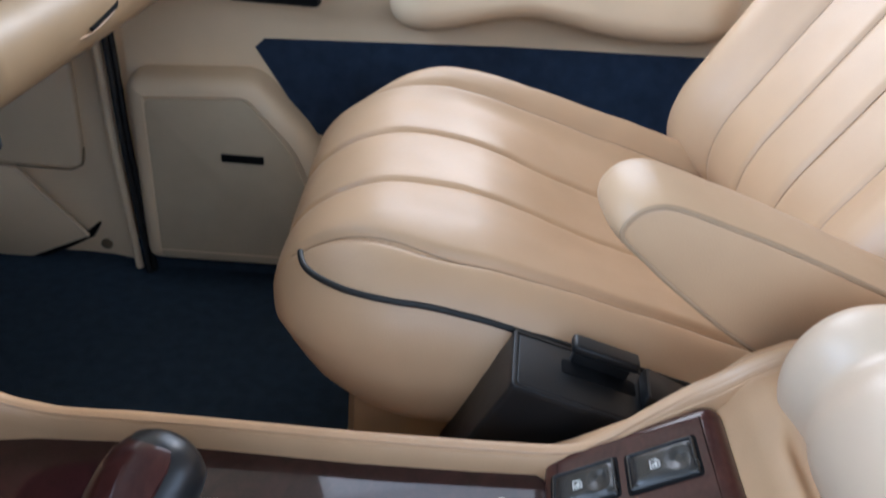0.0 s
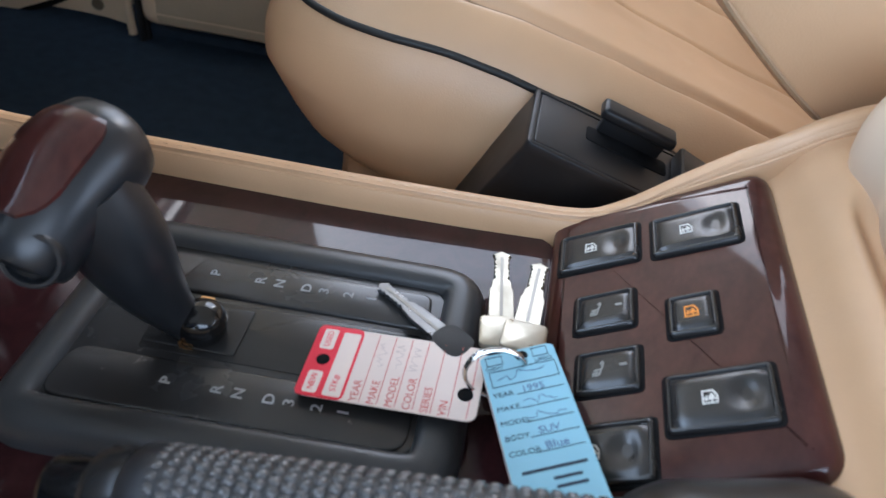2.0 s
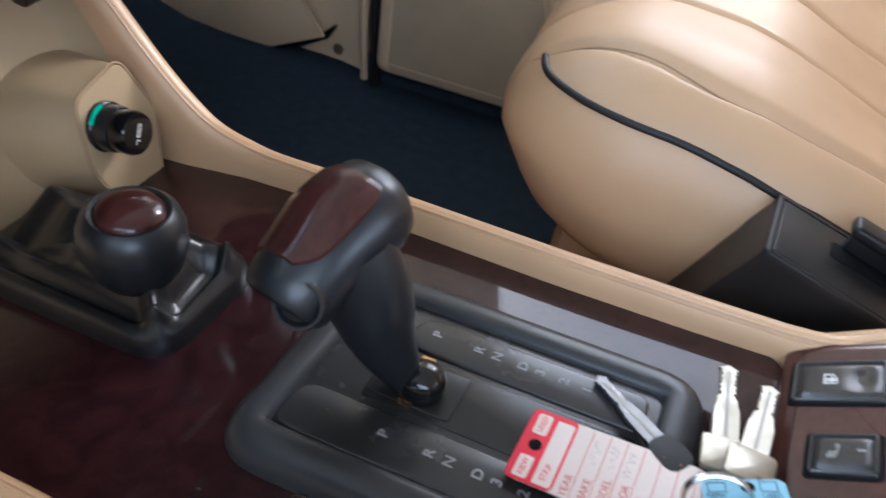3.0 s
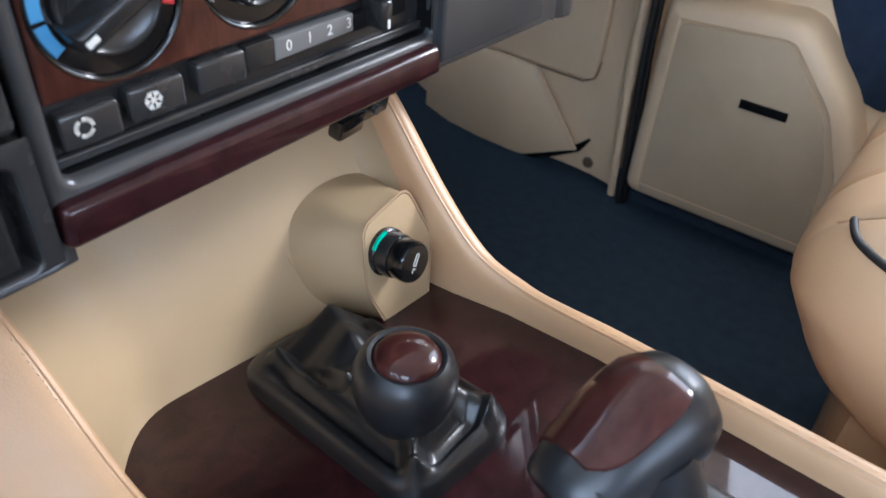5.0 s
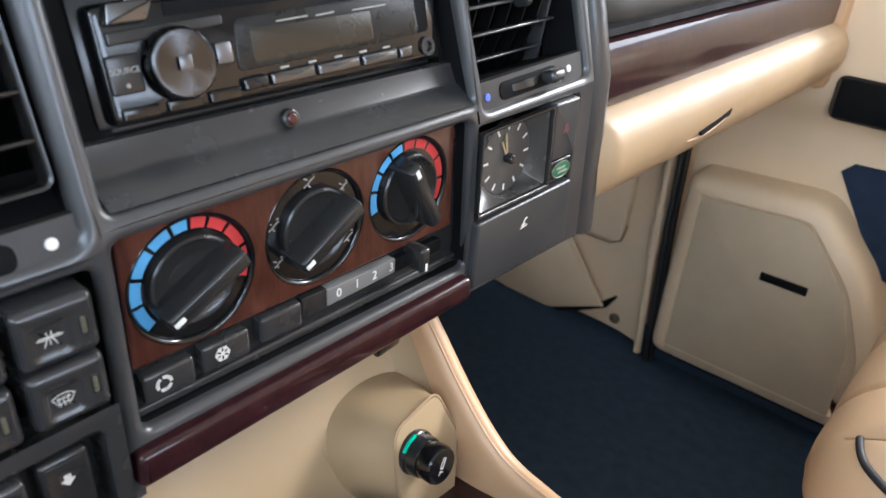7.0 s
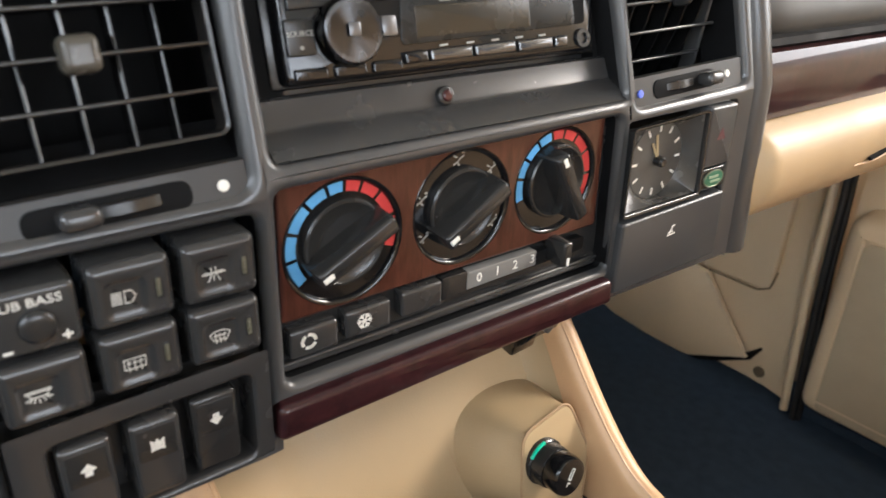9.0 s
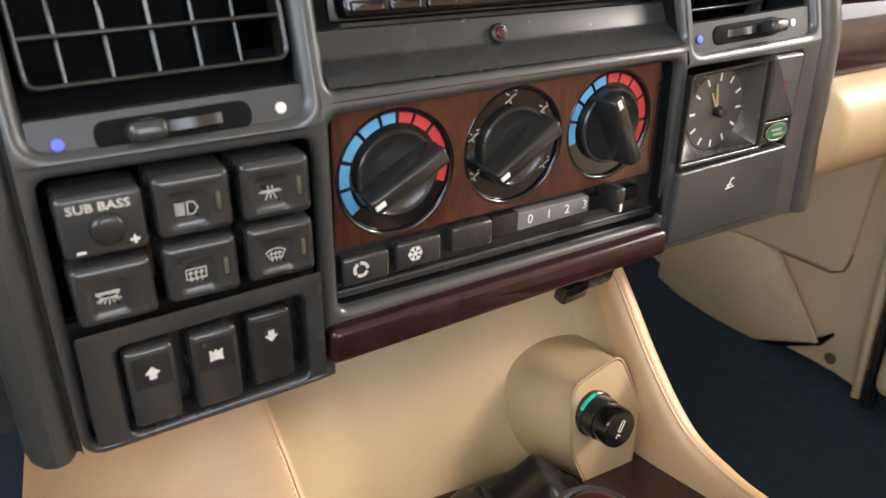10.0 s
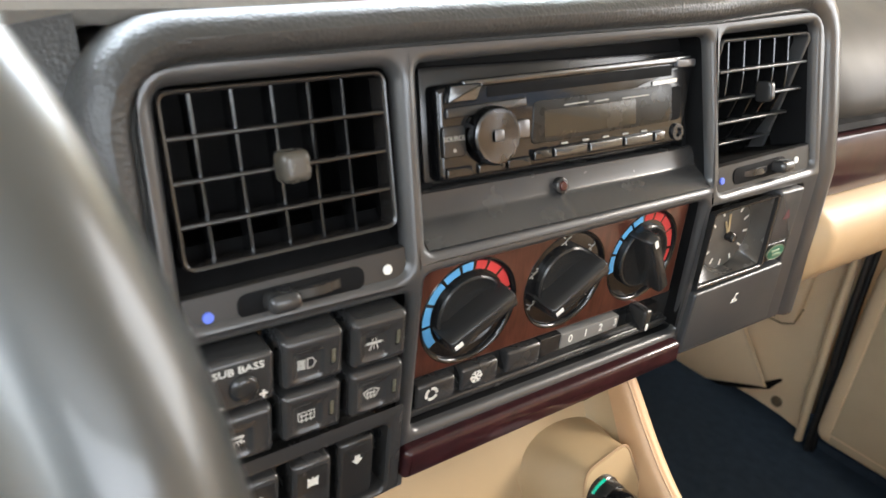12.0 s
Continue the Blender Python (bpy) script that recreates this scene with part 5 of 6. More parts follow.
def selector_frame():
    out = q(-162, -62, 17, -58, 15, 62, -160, 64, 24)
    rings = [[(p.x, p.y, -0.001) for p in out]]
    for d, n in ((0.000, 0.004), (0.002, 0.0085), (0.005, 0.0115), (0.009, 0.0130), (0.014, 0.0132), (0.0165, 0.0125), (0.0180, 0.0105), (0.0190, 0.0080), (0.0195, 0.0060)):
        rings.append([(p.x, p.y, n) for p in inset(out, d)])
    return loops(rings, False, False)


part("frame", selector_frame(), GREY, sel, "rounded charcoal frame")
part("inner_tray", slab(q(-146, -45, 0, -42, -2, 45, -142, 47, 12), -0.002, 0.0092, 0.0008), BLACK, sel)
part("lettered_strip", slab(q(-120, 19, -7, 19, -8, 40, -112, 40, 6), 0.004, 0.0107, 0.0014, 3), BLACK, sel)
part("lettered_strip", slab(q(-144, -43, -4, -40.5, -4, -17, -142, -18, 9), 0.004, 0.0104, 0.0011, 3), BLACK, sel)
part("channel", slab(q(-118, -14, -8, -14, -8, 16, -118, 16, 2), 0.004, 0.0096, 0.0003), SATIN, sel)
part("channel_slide", slab(q(-118, -11, -79, -11, -79, 14, -118, 14, 1.5), 0.006, 0.0104, 0.0006), SATIN, sel)
GATE_PRINT = plain("dulled_pale_print", (0.34, 0.345, 0.35), 0.6)
ROW = [("P", 0.0), ("R", 0.291), ("N", 0.414), ("D", 0.588), ("3", 0.699), ("2", 0.853), ("1", 1.0)]
for t0, s0, s1, top in ((0.0312, -0.1036, -0.0335, 0.0108), (-0.0280, -0.0990, -0.0295, 0.0105)):
    for ch, f in ROW:
        part("gate_letter", text(ch, 0.0062, s0 + (s1 - s0) * f, t0, top, 90, 0.00012, True, 1.1, 0.012), GATE_PRINT, sel)
part("brass_stop", box(-0.1030, -0.0972, 0.0126, 0.0150, 0.008, 0.0128), BRASS, sel)
part("brass_stop", box(-0.1016, -0.0958, -0.0114, -0.0088, 0.008, 0.0128), BRASS, sel)

lever = thing("gear_lever", "black gear lever with glossy veneer inlay on its grip", "gear lever", Matrix.Translation((-0.0955, 0.2325, 0.318)))


def blob(path, radii, flat=1.0, n=24):
    """A grip: ellipses of given half-widths along a path."""
    pts = [Vector(p) for p in path]
    rings = []
    for i, p in enumerate(pts):
        t = (pts[min(i + 1, len(pts) - 1)] - pts[max(i - 1, 0)]).normalized()
        side = t.cross(Vector((0, 0, 1)))
        side = side.normalized() if side.length > 1e-3 else Vector((0, 1, 0))
        up = side.cross(t)
        a, b = radii[i]
        rings.append([p + side * a * math.cos(2 * math.pi * j / n) + up * b * math.sin(2 * math.pi * j / n) for j in range(n)])
    return loops(rings, True, True)


part("ball_joint", moved(soft_tab(), Matrix.Translation((-0.0005, -0.003, -0.001)) @ Matrix.Diagonal((1.5, 1.5, 1.9, 1)).to_4x4()), GLOSS, lever, "glossy black ball at the foot")
NECK = smooth_path([(-0.0045, -0.003, -0.004), (-0.0110, -0.003, 0.003), (-0.0170, -0.003, 0.0115), (-0.0225, -0.003, 0.0225), (-0.0270, -0.003, 0.034), (-0.0320, -0.003, 0.046), (-0.0385, -0.003, 0.058)], 5)
part("neck", blob(NECK, [(0.0068 + 0.0100 * ramp01(i / (len(NECK) - 1), -0.1, 0.80), 0.0070 + 0.0112 * ramp01(i / (len(NECK) - 1), -0.1, 0.80)) for i in range(len(NECK))]), LEVER, lever)
GRIP_A, GRIP_B = Vector((-0.0515, -0.0300, 0.0445)), Vector((-0.0360, 0.0255, 0.0655))


def grip_axis(k):
    p = GRIP_A.lerp(GRIP_B, k)
    p.z += 0.006 * math.sin(k * math.pi)
    return p


ks = [0.0, 0.02, 0.06, 0.14, 0.28, 0.45, 0.62, 0.78, 0.89, 0.96, 0.99, 1.0]
wid = [0.0120, 0.0160, 0.0176, 0.0184, 0.0190, 0.0204, 0.0210, 0.0208, 0.0190, 0.0145, 0.0090, 0.001]
part("grip", blob([grip_axis(k) for k in ks], [(w, w * 0.92) for w in wid], n=32), LEVER, lever, "smooth black grip")


def inlay():
    rows = []
    ax = (GRIP_B - GRIP_A).normalized()
    side = ax.cross(Vector((0, 0, 1))).normalized()
    up = side.cross(ax)
    for i in range(15):
        k = 0.15 + 0.80 * i / 14
        c = grip_axis(k)
        half = np.interp(k, ks, wid)
        spread = 68 * math.sqrt(max(0.02, 1 - abs((k - 0.53) / 0.44) ** 4))
        row = []
        for j in range(11):
            a = radians(124 + spread * (j / 5 - 1))
            row.append(c + side * (half + 0.0015) * math.cos(a) + up * (half * 0.92 + 0.0015) * math.sin(a))
        rows.append(row)
    return sheet(rows, (0, 0, -0.0025))


# Browner veneer than the console top, painting in the inlay's reflections.
part("veneer_inlay", inlay(), BURR_BROWN, lever, "glossy dark red veneer inlay")
END = Vector((0.16, -0.88, 0.42)).normalized()
BTN = Matrix.Translation(Vector((-0.0420, -0.0335, 0.0540))) @ END.to_track_quat("Z", "Y").to_matrix().to_4x4()
part("button_ring", moved(lathe([(0.0102, -0.014), (0.0098, 0.0005), (0.0090, 0.0018), (0.0078, 0.0018), (0.0070, -0.0010)], 36), BTN), LEVER, lever)
part("release_button", moved(lathe([(0.0067, -0.006), (0.0067, -0.0006), (0.0058, 0.0010), (0.0036, 0.0014), (0, 0.0010)], 32), BTN), DULL, lever, "round black release button")

# ---- transfer lever with gaiter ----
transfer = thing("transfer_lever", "short black lever with veneer topped knob in a leather gaiter", "gear lever", CON @ Matrix.Translation((-0.283, 0.002, 0)))


RIDGES = ((-0.048, 0.016, -0.024, 0.008, 0.0125, 0.0115), (-0.050, -0.020, 0.012, -0.027, 0.0050, 0.0040), (0.036, -0.006, 0.066, -0.034, 0.0105, 0.0050), (0.036, 0.012, 0.064, 0.024, 0.0095, 0.0085),
          (0.010, -0.020, 0.030, -0.014, 0.0060, 0.0035), (-0.030, -0.010, 0.000, -0.014, 0.0045, 0.0030), (0.048, 0.002, 0.060, 0.004, 0.0050, 0.0030), (-0.012, 0.022, -0.030, 0.030, 0.0045, 0.0045), (0.012, 0.022, 0.014, 0.032, 0.0040, 0.0035))


def fold_height(x, y):
    # soft ridges of leather, each along a short line
    h = 0.0
    for x0, y0, x1, y1, amp, wide in RIDGES:
        dx, dy = x1 - x0, y1 - y0
        k = max(0.0, min(1.0, ((x - x0) * dx + (y - y0) * dy) / (dx * dx + dy * dy)))
        d = math.hypot(x - x0 - k * dx, y - y0 - k * dy)
        h += amp * math.exp(-(d / wide) ** 2)
    return h


def gaiter():
    rings = []
    base = rrect(-0.068, 0.067, -0.038, 0.037, 0.022, 24)
    count = 34
    for i in range(count + 1):
        f = i / count
        sc = 1.0 - 0.80 * f
        h = float(np.interp(f, (0, 0.02, 0.06, 0.12, 0.22, 0.36, 0.55, 0.8, 1.0), (-0.001, 0.0055, 0.0100, 0.0132, 0.0142, 0.0118, 0.0140, 0.024, 0.033)))
        puff = 1.02 if 0.02 < f < 0.09 else 1.0
        ring = []
        for p in base:
            x = p.x * sc * puff + 0.031 * f
            y = p.y * sc * puff - 0.005 * f
            w = ramp01(f, 0.06, 0.22) * (1 - ramp01(f, 0.80, 1.0))
            crease = 0.0026 * noise.noise((x * 26 + 2.0, y * 38, 1.0)) + 0.0012 * noise.noise((x * 70, y * 80, 4.0))
            ring.append((x + 0.009, y, h + w * (1.2 * fold_height(x, y) + crease) + 0.0002 * noise.noise((x * 240, y * 240, 7.0)) * ramp01(f, 0.02, 0.1)))
        rings.append(ring)
    return loops(rings, False, True)


part("gaiter", gaiter(), BOOT, transfer, "creased black leather gaiter")
BALL = Matrix.Translation((0.0455, -0.0100, 0.0415)) @ Matrix.Rotation(radians(8), 4, "Y")
part("stem", moved(lathe([(0.010, -0.018), (0.009, 0.0)], 20), BALL), LEVER, transfer)
part("knob", moved(lathe([(0.011, -0.024), (0.0165, -0.019), (0.0210, -0.011), (0.0236, -0.001), (0.0234, 0.008), (0.0210, 0.0148), (0.0174, 0.0178), (0.0156, 0.0172), (0.0154, 0.012)], 44), BALL), LEVER, transfer)
# Cap also in the browner veneer, its reflections put into colour.
part("veneer_cap", moved(lathe([(0.0155, 0.012), (0.0153, 0.0170), (0.0128, 0.0200), (0.009, 0.0213), (0.004, 0.0220), (0, 0.0221)], 40), BALL), BURR_BROWN, transfer, "domed glossy veneer cap")

# ---- window switch panel ----
_p = radians(35)
PAN = frame_of((0.096, 0.241, 0.355), (math.cos(_k) * math.cos(_p), -math.sin(_k) * math.cos(_p), math.sin(_p)), (math.sin(_k), math.cos(_k), 0))
winpan = thing("window_switch_panel", "glossy dark red veneer panel holding rocker switches", "switch panel", PAN)


def winpan_face():
    out = q(-66, -82, 40, -76, 38, 82, -64, 80, 11)
    rings = [[(p.x, p.y, -0.012) for p in out]]
    for d, n in ((0.0, -0.003), (0.0008, 0.0), (0.0022, 0.0020), (0.0042, 0.0031), (0.0064, 0.00350), (0.0080, 0.00372), (0.0098, 0.0038), (0.0103, 0.0038)):
        rings.append([(p.x, p.y, n) for p in inset(out, d)])
    return loops(rings, True, True)


part("veneer_face", winpan_face(), BURR_BROWN, winpan, "glossy burr veneer face")
WINDOW = [[(-2.2, -2.2), (2.0, -2.2), (2.0, 0.4), (0.8, 2.4), (-2.2, 2.4), (-2.2, -2.2)], [(-1.2, 0.4), (-1.2, -1.2)], [(0.2, 1.2), (0.9, 0.2), (-0.4, 0.2)], [(0.4, -1.6), (0.4, -0.2)], [(-2.2, -0.6), (2.0, -0.6)]]
SEAT = [[(-1.0, -2.6), (0.4, -2.2), (1.6, 2.8)], [(-1.4, -1.6), (0.2, -1.3)], [(-1.6, -0.4), (0.6, 0)], [(0.6, 2.4), (1.2, 3.2)], [(-1.8, -2.6), (-1.8, -1.4)], [(-0.8, -2.6), (-0.8, 0)]]


def rocker_pad(wide, high, dished):
    """The face of a rocker: nearly flat about its symbol, hollowed for a finger at the far end."""
    rows = []
    for i in range(25):
        x = wide * (i / 24 - 0.5)
        row = []
        for j in range(15):
            y = high * (j / 14 - 0.5)
            h = 0.0043 - 0.0010 * (abs(2 * x / wide) ** 8 + abs(2 * y / high) ** 8)
            if dished:
                h -= 0.0013 * math.exp(-((x - wide * 0.27) / (wide * 0.14)) ** 2 - (y / (high * 0.34)) ** 2)
            row.append((x, y, h))
        rows.append(row)
    return sheet(rows, (0, 0, -0.002))


def rocker_switch(s, t, wide, high, label, lines, mat, lamp=False, dished=True, turn=0):
    k = thing("rocker_switch", label, "switch", PAN @ Matrix.Translation((s, t, 0.0020)), group="console switches")
    part("bezel", slab(rrect(-wide / 2 - 0.0012, wide / 2 + 0.0012, -high / 2 - 0.0012, high / 2 + 0.0012, 0.003), -0.001, 0.0021, 0.0002), DEEP_SHADE, k)
    out = rrect(-wide / 2, wide / 2, -high / 2, high / 2, 0.0028, 6)
    steps = ((0.0, -0.002), (0.0, 0.0026), (0.0003, 0.0035), (0.0008, 0.0040), (0.0013, 0.0042), (0.0017, 0.0041), (0.0020, 0.0037), (0.0022, 0.0032))
    body = part("rocker", loops([[(p.x, p.y, h) for p in inset(out, d)] for d, h in steps], True, True), SATIN, k)
    part("pad", rocker_pad(wide - 0.0040, high - 0.0040, dished), SATIN, body)
    if lamp:
        part("lamp", slab(rrect(wide * 0.20, wide * 0.31, high * 0.02, high * 0.07, 0.0003), 0.0042, 0.0046, 0.0001), DIM_PRINT, body)
    part("symbol", strokes([[(x / 1000, y / 1000) for x, y in ln] for ln in lines], 0.0006, 0.0043, 0.0002, (-wide * 0.12 if lamp else -wide * 0.08 * dished, 0), turn, 1.15), mat, body)
    return k


for s, t in ((-38.5, 49), (4.3, 47.2), (6.2, -45), (-35, -62)):
    rocker_switch(s / 1000, t / 1000, 0.037, 0.0255, "long black window rocker with pale door symbol", WINDOW, PRINT)
for s, t in ((-35.2, 7.8), (-33.4, -24.9)):
    rocker_switch(s / 1000, t / 1000, 0.0255, 0.0215, "short black heated seat switch with dim symbol", SEAT, DIM_PRINT, True, False)
rocker_switch(0.0, -0.0028, 0.019, 0.0215, "small black isolator switch with amber symbol", WINDOW, AMBER, False, False)

# ---- handbrake ----
brake = thing("handbrake", "black handbrake with perforated leather grip", "handbrake")
HB_A, HB_B = Vector((-0.081, 0.139, 0.3470)), Vector((0.062, 0.128, 0.3725))
HD = (HB_B - HB_A).normalized()
HBM = Matrix.Translation(HB_A) @ HD.to_track_quat("Z", "Y").to_matrix().to_4x4()
part("grip", moved(lathe([(0.0125, -0.006), (0.0152, -0.003), (0.0158, 0.004), (0.0152, 0.02), (0.0150, 0.06), (0.0152, 0.10), (0.0155, 0.135), (0.014, 0.142)], 36), HBM), GRIP, brake, "grey perforated leather grip")


def weave():
    verts, faces = [], []
    for i in range(32):
        for j in range(18):
            z, a = 0.005 + i * 0.0042, radians(-60 + j * 13.0 + (6.5 if i % 2 else 0))
            # a rounded strand end, oval in outline and pillowed on top
            for r, k in ((0.0146, 1.0), (0.0155, 0.86), (0.0161, 0.45)):
                for m in range(8):
                    c = math.pi * (m + 0.5) / 4
                    da, dz = 0.122 * k * math.copysign(abs(math.cos(c)) ** 0.7, math.cos(c)), 0.00215 * k * math.copysign(abs(math.sin(c)) ** 0.7, math.sin(c))
                    verts.append(HBM @ Vector((r * math.cos(a + da), r * math.sin(a + da), z + dz)))
            b = len(verts) - 24
            faces.append(tuple(b + 16 + m for m in range(8)))
            faces += [(b + o + m, b + o + (m + 1) % 8, b + o + 8 + (m + 1) % 8, b + o + 8 + m) for o in (0, 8) for m in range(8)]
    return verts, faces


tagged(part("grip_weave", weave(), WEAVE, brake, "silver grey woven leather"), kind="stuff")
part("collar", moved(lathe([(0.0118, -0.016), (0.0135, -0.013), (0.0138, -0.005)], 32), HBM), SATIN, brake)
part("release_button", moved(lathe([(0.0085, -0.030), (0.0095, -0.028), (0.0095, -0.014)], 28), HBM), GLOSS, brake)
part("shaft", moved(lathe([(0.011, 0.14), (0.011, 0.19)], 20), HBM), SATIN, brake)


def hb_boot():
    p, f, r = soft_box((0.08, 0.080, 0.07), (0.025, 0.03, 0.03), (18, 14, 12), lambda x, y, z: (x + 0.088, y * (1 - 2.0 * z) + 0.126, z + 0.350 + 0.2 * x + 0.002 * math.sin(60 * x)))
    return p, f


part("boot", hb_boot(), BOOT, brake, "black leather boot at the foot")

# ---- storage box behind the switches ----
cubby = thing("armrest_box", "cream leather padded storage box with overhanging lid", "storage box", CON @ Matrix.Translation((0.151, 0.0, 0.010)))


def lid_pad():
    def sh(x, y, z):
        # a stitched fold runs from front to rear and parts the padding in two rolls
        fold = math.exp(-((y - 0.064) / 0.013) ** 2)
        wr = 0.0012 * noise.noise((x * 18, y * 18, z * 18))
        return (x + 0.17 + fold * 0.0045 * ramp01(-x, 0.10, 0.16) + wr, y, z + 0.085 - fold * 0.0045 * ramp01(z, -0.02, 0.03) + wr
                + 0.006 * (1 - (y / 0.12) ** 2) - 0.01 * max(0, -x / 0.16) ** 3)
    p, f, r = soft_box((0.34, 0.232, 0.078), (0.036, 0.03, 0.038), (48, 90, 18), sh)
    return p, f


part("lid", lid_pad(), SKYLIT_LEATHER, cubby, "padded cream leather lid")


def box_front():
    def sh(x, y, z):
        return (x + 0.19 - 0.10 * z, y, z + 0.005)
    p, f, r = soft_box((0.31, 0.228, 0.13), (0.030, 0.03, 0.03), (30, 28, 18), sh)
    return p, f


part("box_body", box_front(), LEATHER, cubby, "padded cream box front")
part("base", box(0.05, 0.34, -0.11, 0.11, -0.33, -0.03, 0.01), LEATHER_SHADE, cubby)

# ---- keys with paper tags ----
keys = thing("key_bunch", "three worn car keys on a split ring with paper tags", "keys", CON)


def key(tip, bow, tail, dark=False):
    """A key lying from its bow to its tip; sizes in metres in the console's plane."""
    d = Vector(tip) - Vector(bow)
    ln = d.length
    a = math.atan2(d.y, d.x)
    # a broad shank, a step, a narrower toothed blade and a barbed tip
    wide = 0.8 if dark else 1.0
    half_line = [(-0.002, 0.0054), (ln * 0.40, 0.0052), (ln * 0.46, 0.0044), (ln * 0.53, 0.0042), (ln * 0.56, 0.0036)]
    for i in range(5):
        at = 0.58 + 0.066 * i
        half_line += [(ln * at, 0.0028 + 0.0003 * (i % 3)), (ln * (at + 0.024), 0.0026 + 0.0004 * (i % 2)), (ln * (at + 0.046), 0.0035)]
    half_line += [(ln * 0.92, 0.0030), (ln * 0.945, 0.0042), (ln * 0.975, 0.0022), (ln, 0.0005)]
    pts = [Vector((x, -y * wide)) for x, y in half_line] + [Vector((x, y * wide)) for x, y in reversed(half_line)]
    m = Matrix.Translation(Vector(bow)) @ Matrix.Rotation(a, 4, "Z") @ Matrix.Rotation(-math.asin(max(-1, min(1, (tip[2] - bow[2]) / ln))), 4, "Y")
    bl = part("key", moved(slab(pts, -0.0010, 0.0010, 0.0003, 1), m), STEEL if dark else NICKEL, keys, "cut nickel key blade", smooth=False)
    part("groove", moved(box(ln * 0.05, ln * 0.9, -0.0007, 0.0007, 0.0009, 0.00115), m), surface("key_groove", (0.2, 0.19, 0.17), 0.4, 0.9), bl)
    half = 0.0070 if dark else 0.0088
    bowpts = rrect(-tail, 0.002, -half, half, 0.006 if dark else 0.0028, 6)
    part("bow", moved(slab(bowpts, -0.0018 if dark else -0.0012, 0.0022 if dark else 0.0012, 0.0008, 2), m), RUBBER if dark else NICKEL, bl, "grey plastic key head" if dark else "nickel key head")
    return bl


key((0.0182, 0.0690, 0.0150), (0.0226, 0.0240, 0.0180), 0.0155)
key((0.0360, 0.0645, 0.0155), (0.0330, 0.0205, 0.0210), 0.0155)
key((-0.0315, 0.0385, 0.0128), (0.0000, 0.0140, 0.0150), 0.015, True)

RT = frame_of((-0.0478, -0.0090, 0.0142), (1, -0.015, 0.05), (0, 1, 0))
tag = part("red_headed_tag", moved(slab(rrect(-0.001, 0.0675, -0.0175, 0.0175, 0.0045, 5), 0, 0.0007, 0.0001), RT), CARD, keys, "off-white card tag with red head")


def on(m, name, bm, mat):
    return part(name, moved(bm, m), mat, tag)


on(RT, "red_head", slab(rquad([(-0.0012, -0.0177), (0.0175, -0.0177), (0.0175, 0.0177), (-0.0012, 0.0177)], 0.003, 4), 0.0006, 0.0010, 0.0001), CARD_RED)
on(RT, "stock_field", slab(rrect(0.0095, 0.0165, -0.0165, 0.0150, 0.0008), 0.0009, 0.0012, 0.0001), CARD)
for v, word in ((0.0105, "USED"), (-0.0110, "NEW")):
    on(RT, "field", slab(rrect(0.0015, 0.0072, v - 0.0052, v + 0.0052, 0.0012), 0.0009, 0.0012, 0.0001), CARD)
    on(RT, "tag_word", text(word, 0.0034, 0.0044, v, 0.0013, 90, 0.00005), CARD_RED)
on(RT, "tag_word", text("STK#", 0.0034, 0.0130, -0.0105, 0.0013, 90, 0.00005), CARD_RED)
on(RT, "eyelet_hole", disc(0.0050, 0.0, 0.0026, 0.0009, 0.0013, 0.0001, 20), DEEP_SHADE)
for i, word in enumerate(("YEAR", "MAKE", "MODEL", "COLOR", "SERIES", "VIN", "")):
    u = 0.0215 + 0.0067 * i
    if word:
        on(RT, "tag_word", text(word, 0.0043, u, -0.0170, 0.0008, 90, 0.00005, False), INK_RED)
    on(RT, "ruled_line", box(u + 0.0022, u + 0.0025, -0.0165, 0.0165, 0.0006, 0.00085), INK_RED)
random.seed(11)
for i in range(3):
    u = 0.0265 + 0.0067 * i
    pts, v = [], 0.001
    while v < 0.013:
        pts.append((u + random.uniform(-0.0015, 0.0022), v))
        v += random.uniform(0.0005, 0.0012)
    on(RT, "faint_writing", strokes([pts], 0.00022, 0.0007, 0.00012), PALE_PEN)
on(RT, "ring_hole", disc(0.0620, -0.0060, 0.0030, 0.0005, 0.0011, 0.0001, 20), DEEP_SHADE)

BT = frame_of((0.0182, -0.0054, 0.0235), (0.0259, 0.0090, 0.0056), (-0.0177, 0.0529, -0.0082)) @ Matrix.Diagonal((0.935, 0.935, 0.935, 1.0))
blue = part("blue_tag", moved(slab([Vector(p) for p in ((0.0, 0.003), (0.002, 0.0045), (0.028, 0.0045), (0.030, 0.003), (0.030, -0.078), (0.0, -0.078))], -0.0085, 0.0, 0.0002), BT), CARD_BLUE, keys, "light blue card tag with handwriting")


def onb(name, bm, mat):
    return part(name, moved(bm, BT), mat, blue)


onb("tag_edge", box(-0.0004, 0.0002, -0.0775, 0.002, -0.0083, -0.0006), PALE_PEN)
onb("tag_word", text("NEW", 0.0030, 0.0046, -0.0035, 0.0001, 0, 0.00005), INK_DARK)
onb("tag_word", text("USED", 0.0030, 0.0245, -0.0035, 0.0001, 0, 0.00005), INK_DARK)
onb("ruled_box", strokes([[(0.021, -0.0012), (0.027, -0.0012), (0.027, 0.0035), (0.021, 0.0035), (0.021, -0.0012)], [(0.002, -0.0052), (0.0285, -0.0052), (0.0285, -0.0135), (0.002, -0.0135), (0.002, -0.0052)], [(0.002, -0.0015), (0.0085, -0.0015), (0.0085, 0.003), (0.002, 0.003), (0.002, -0.0015)]], 0.0003, 0, 0.00015), INK_DARK)
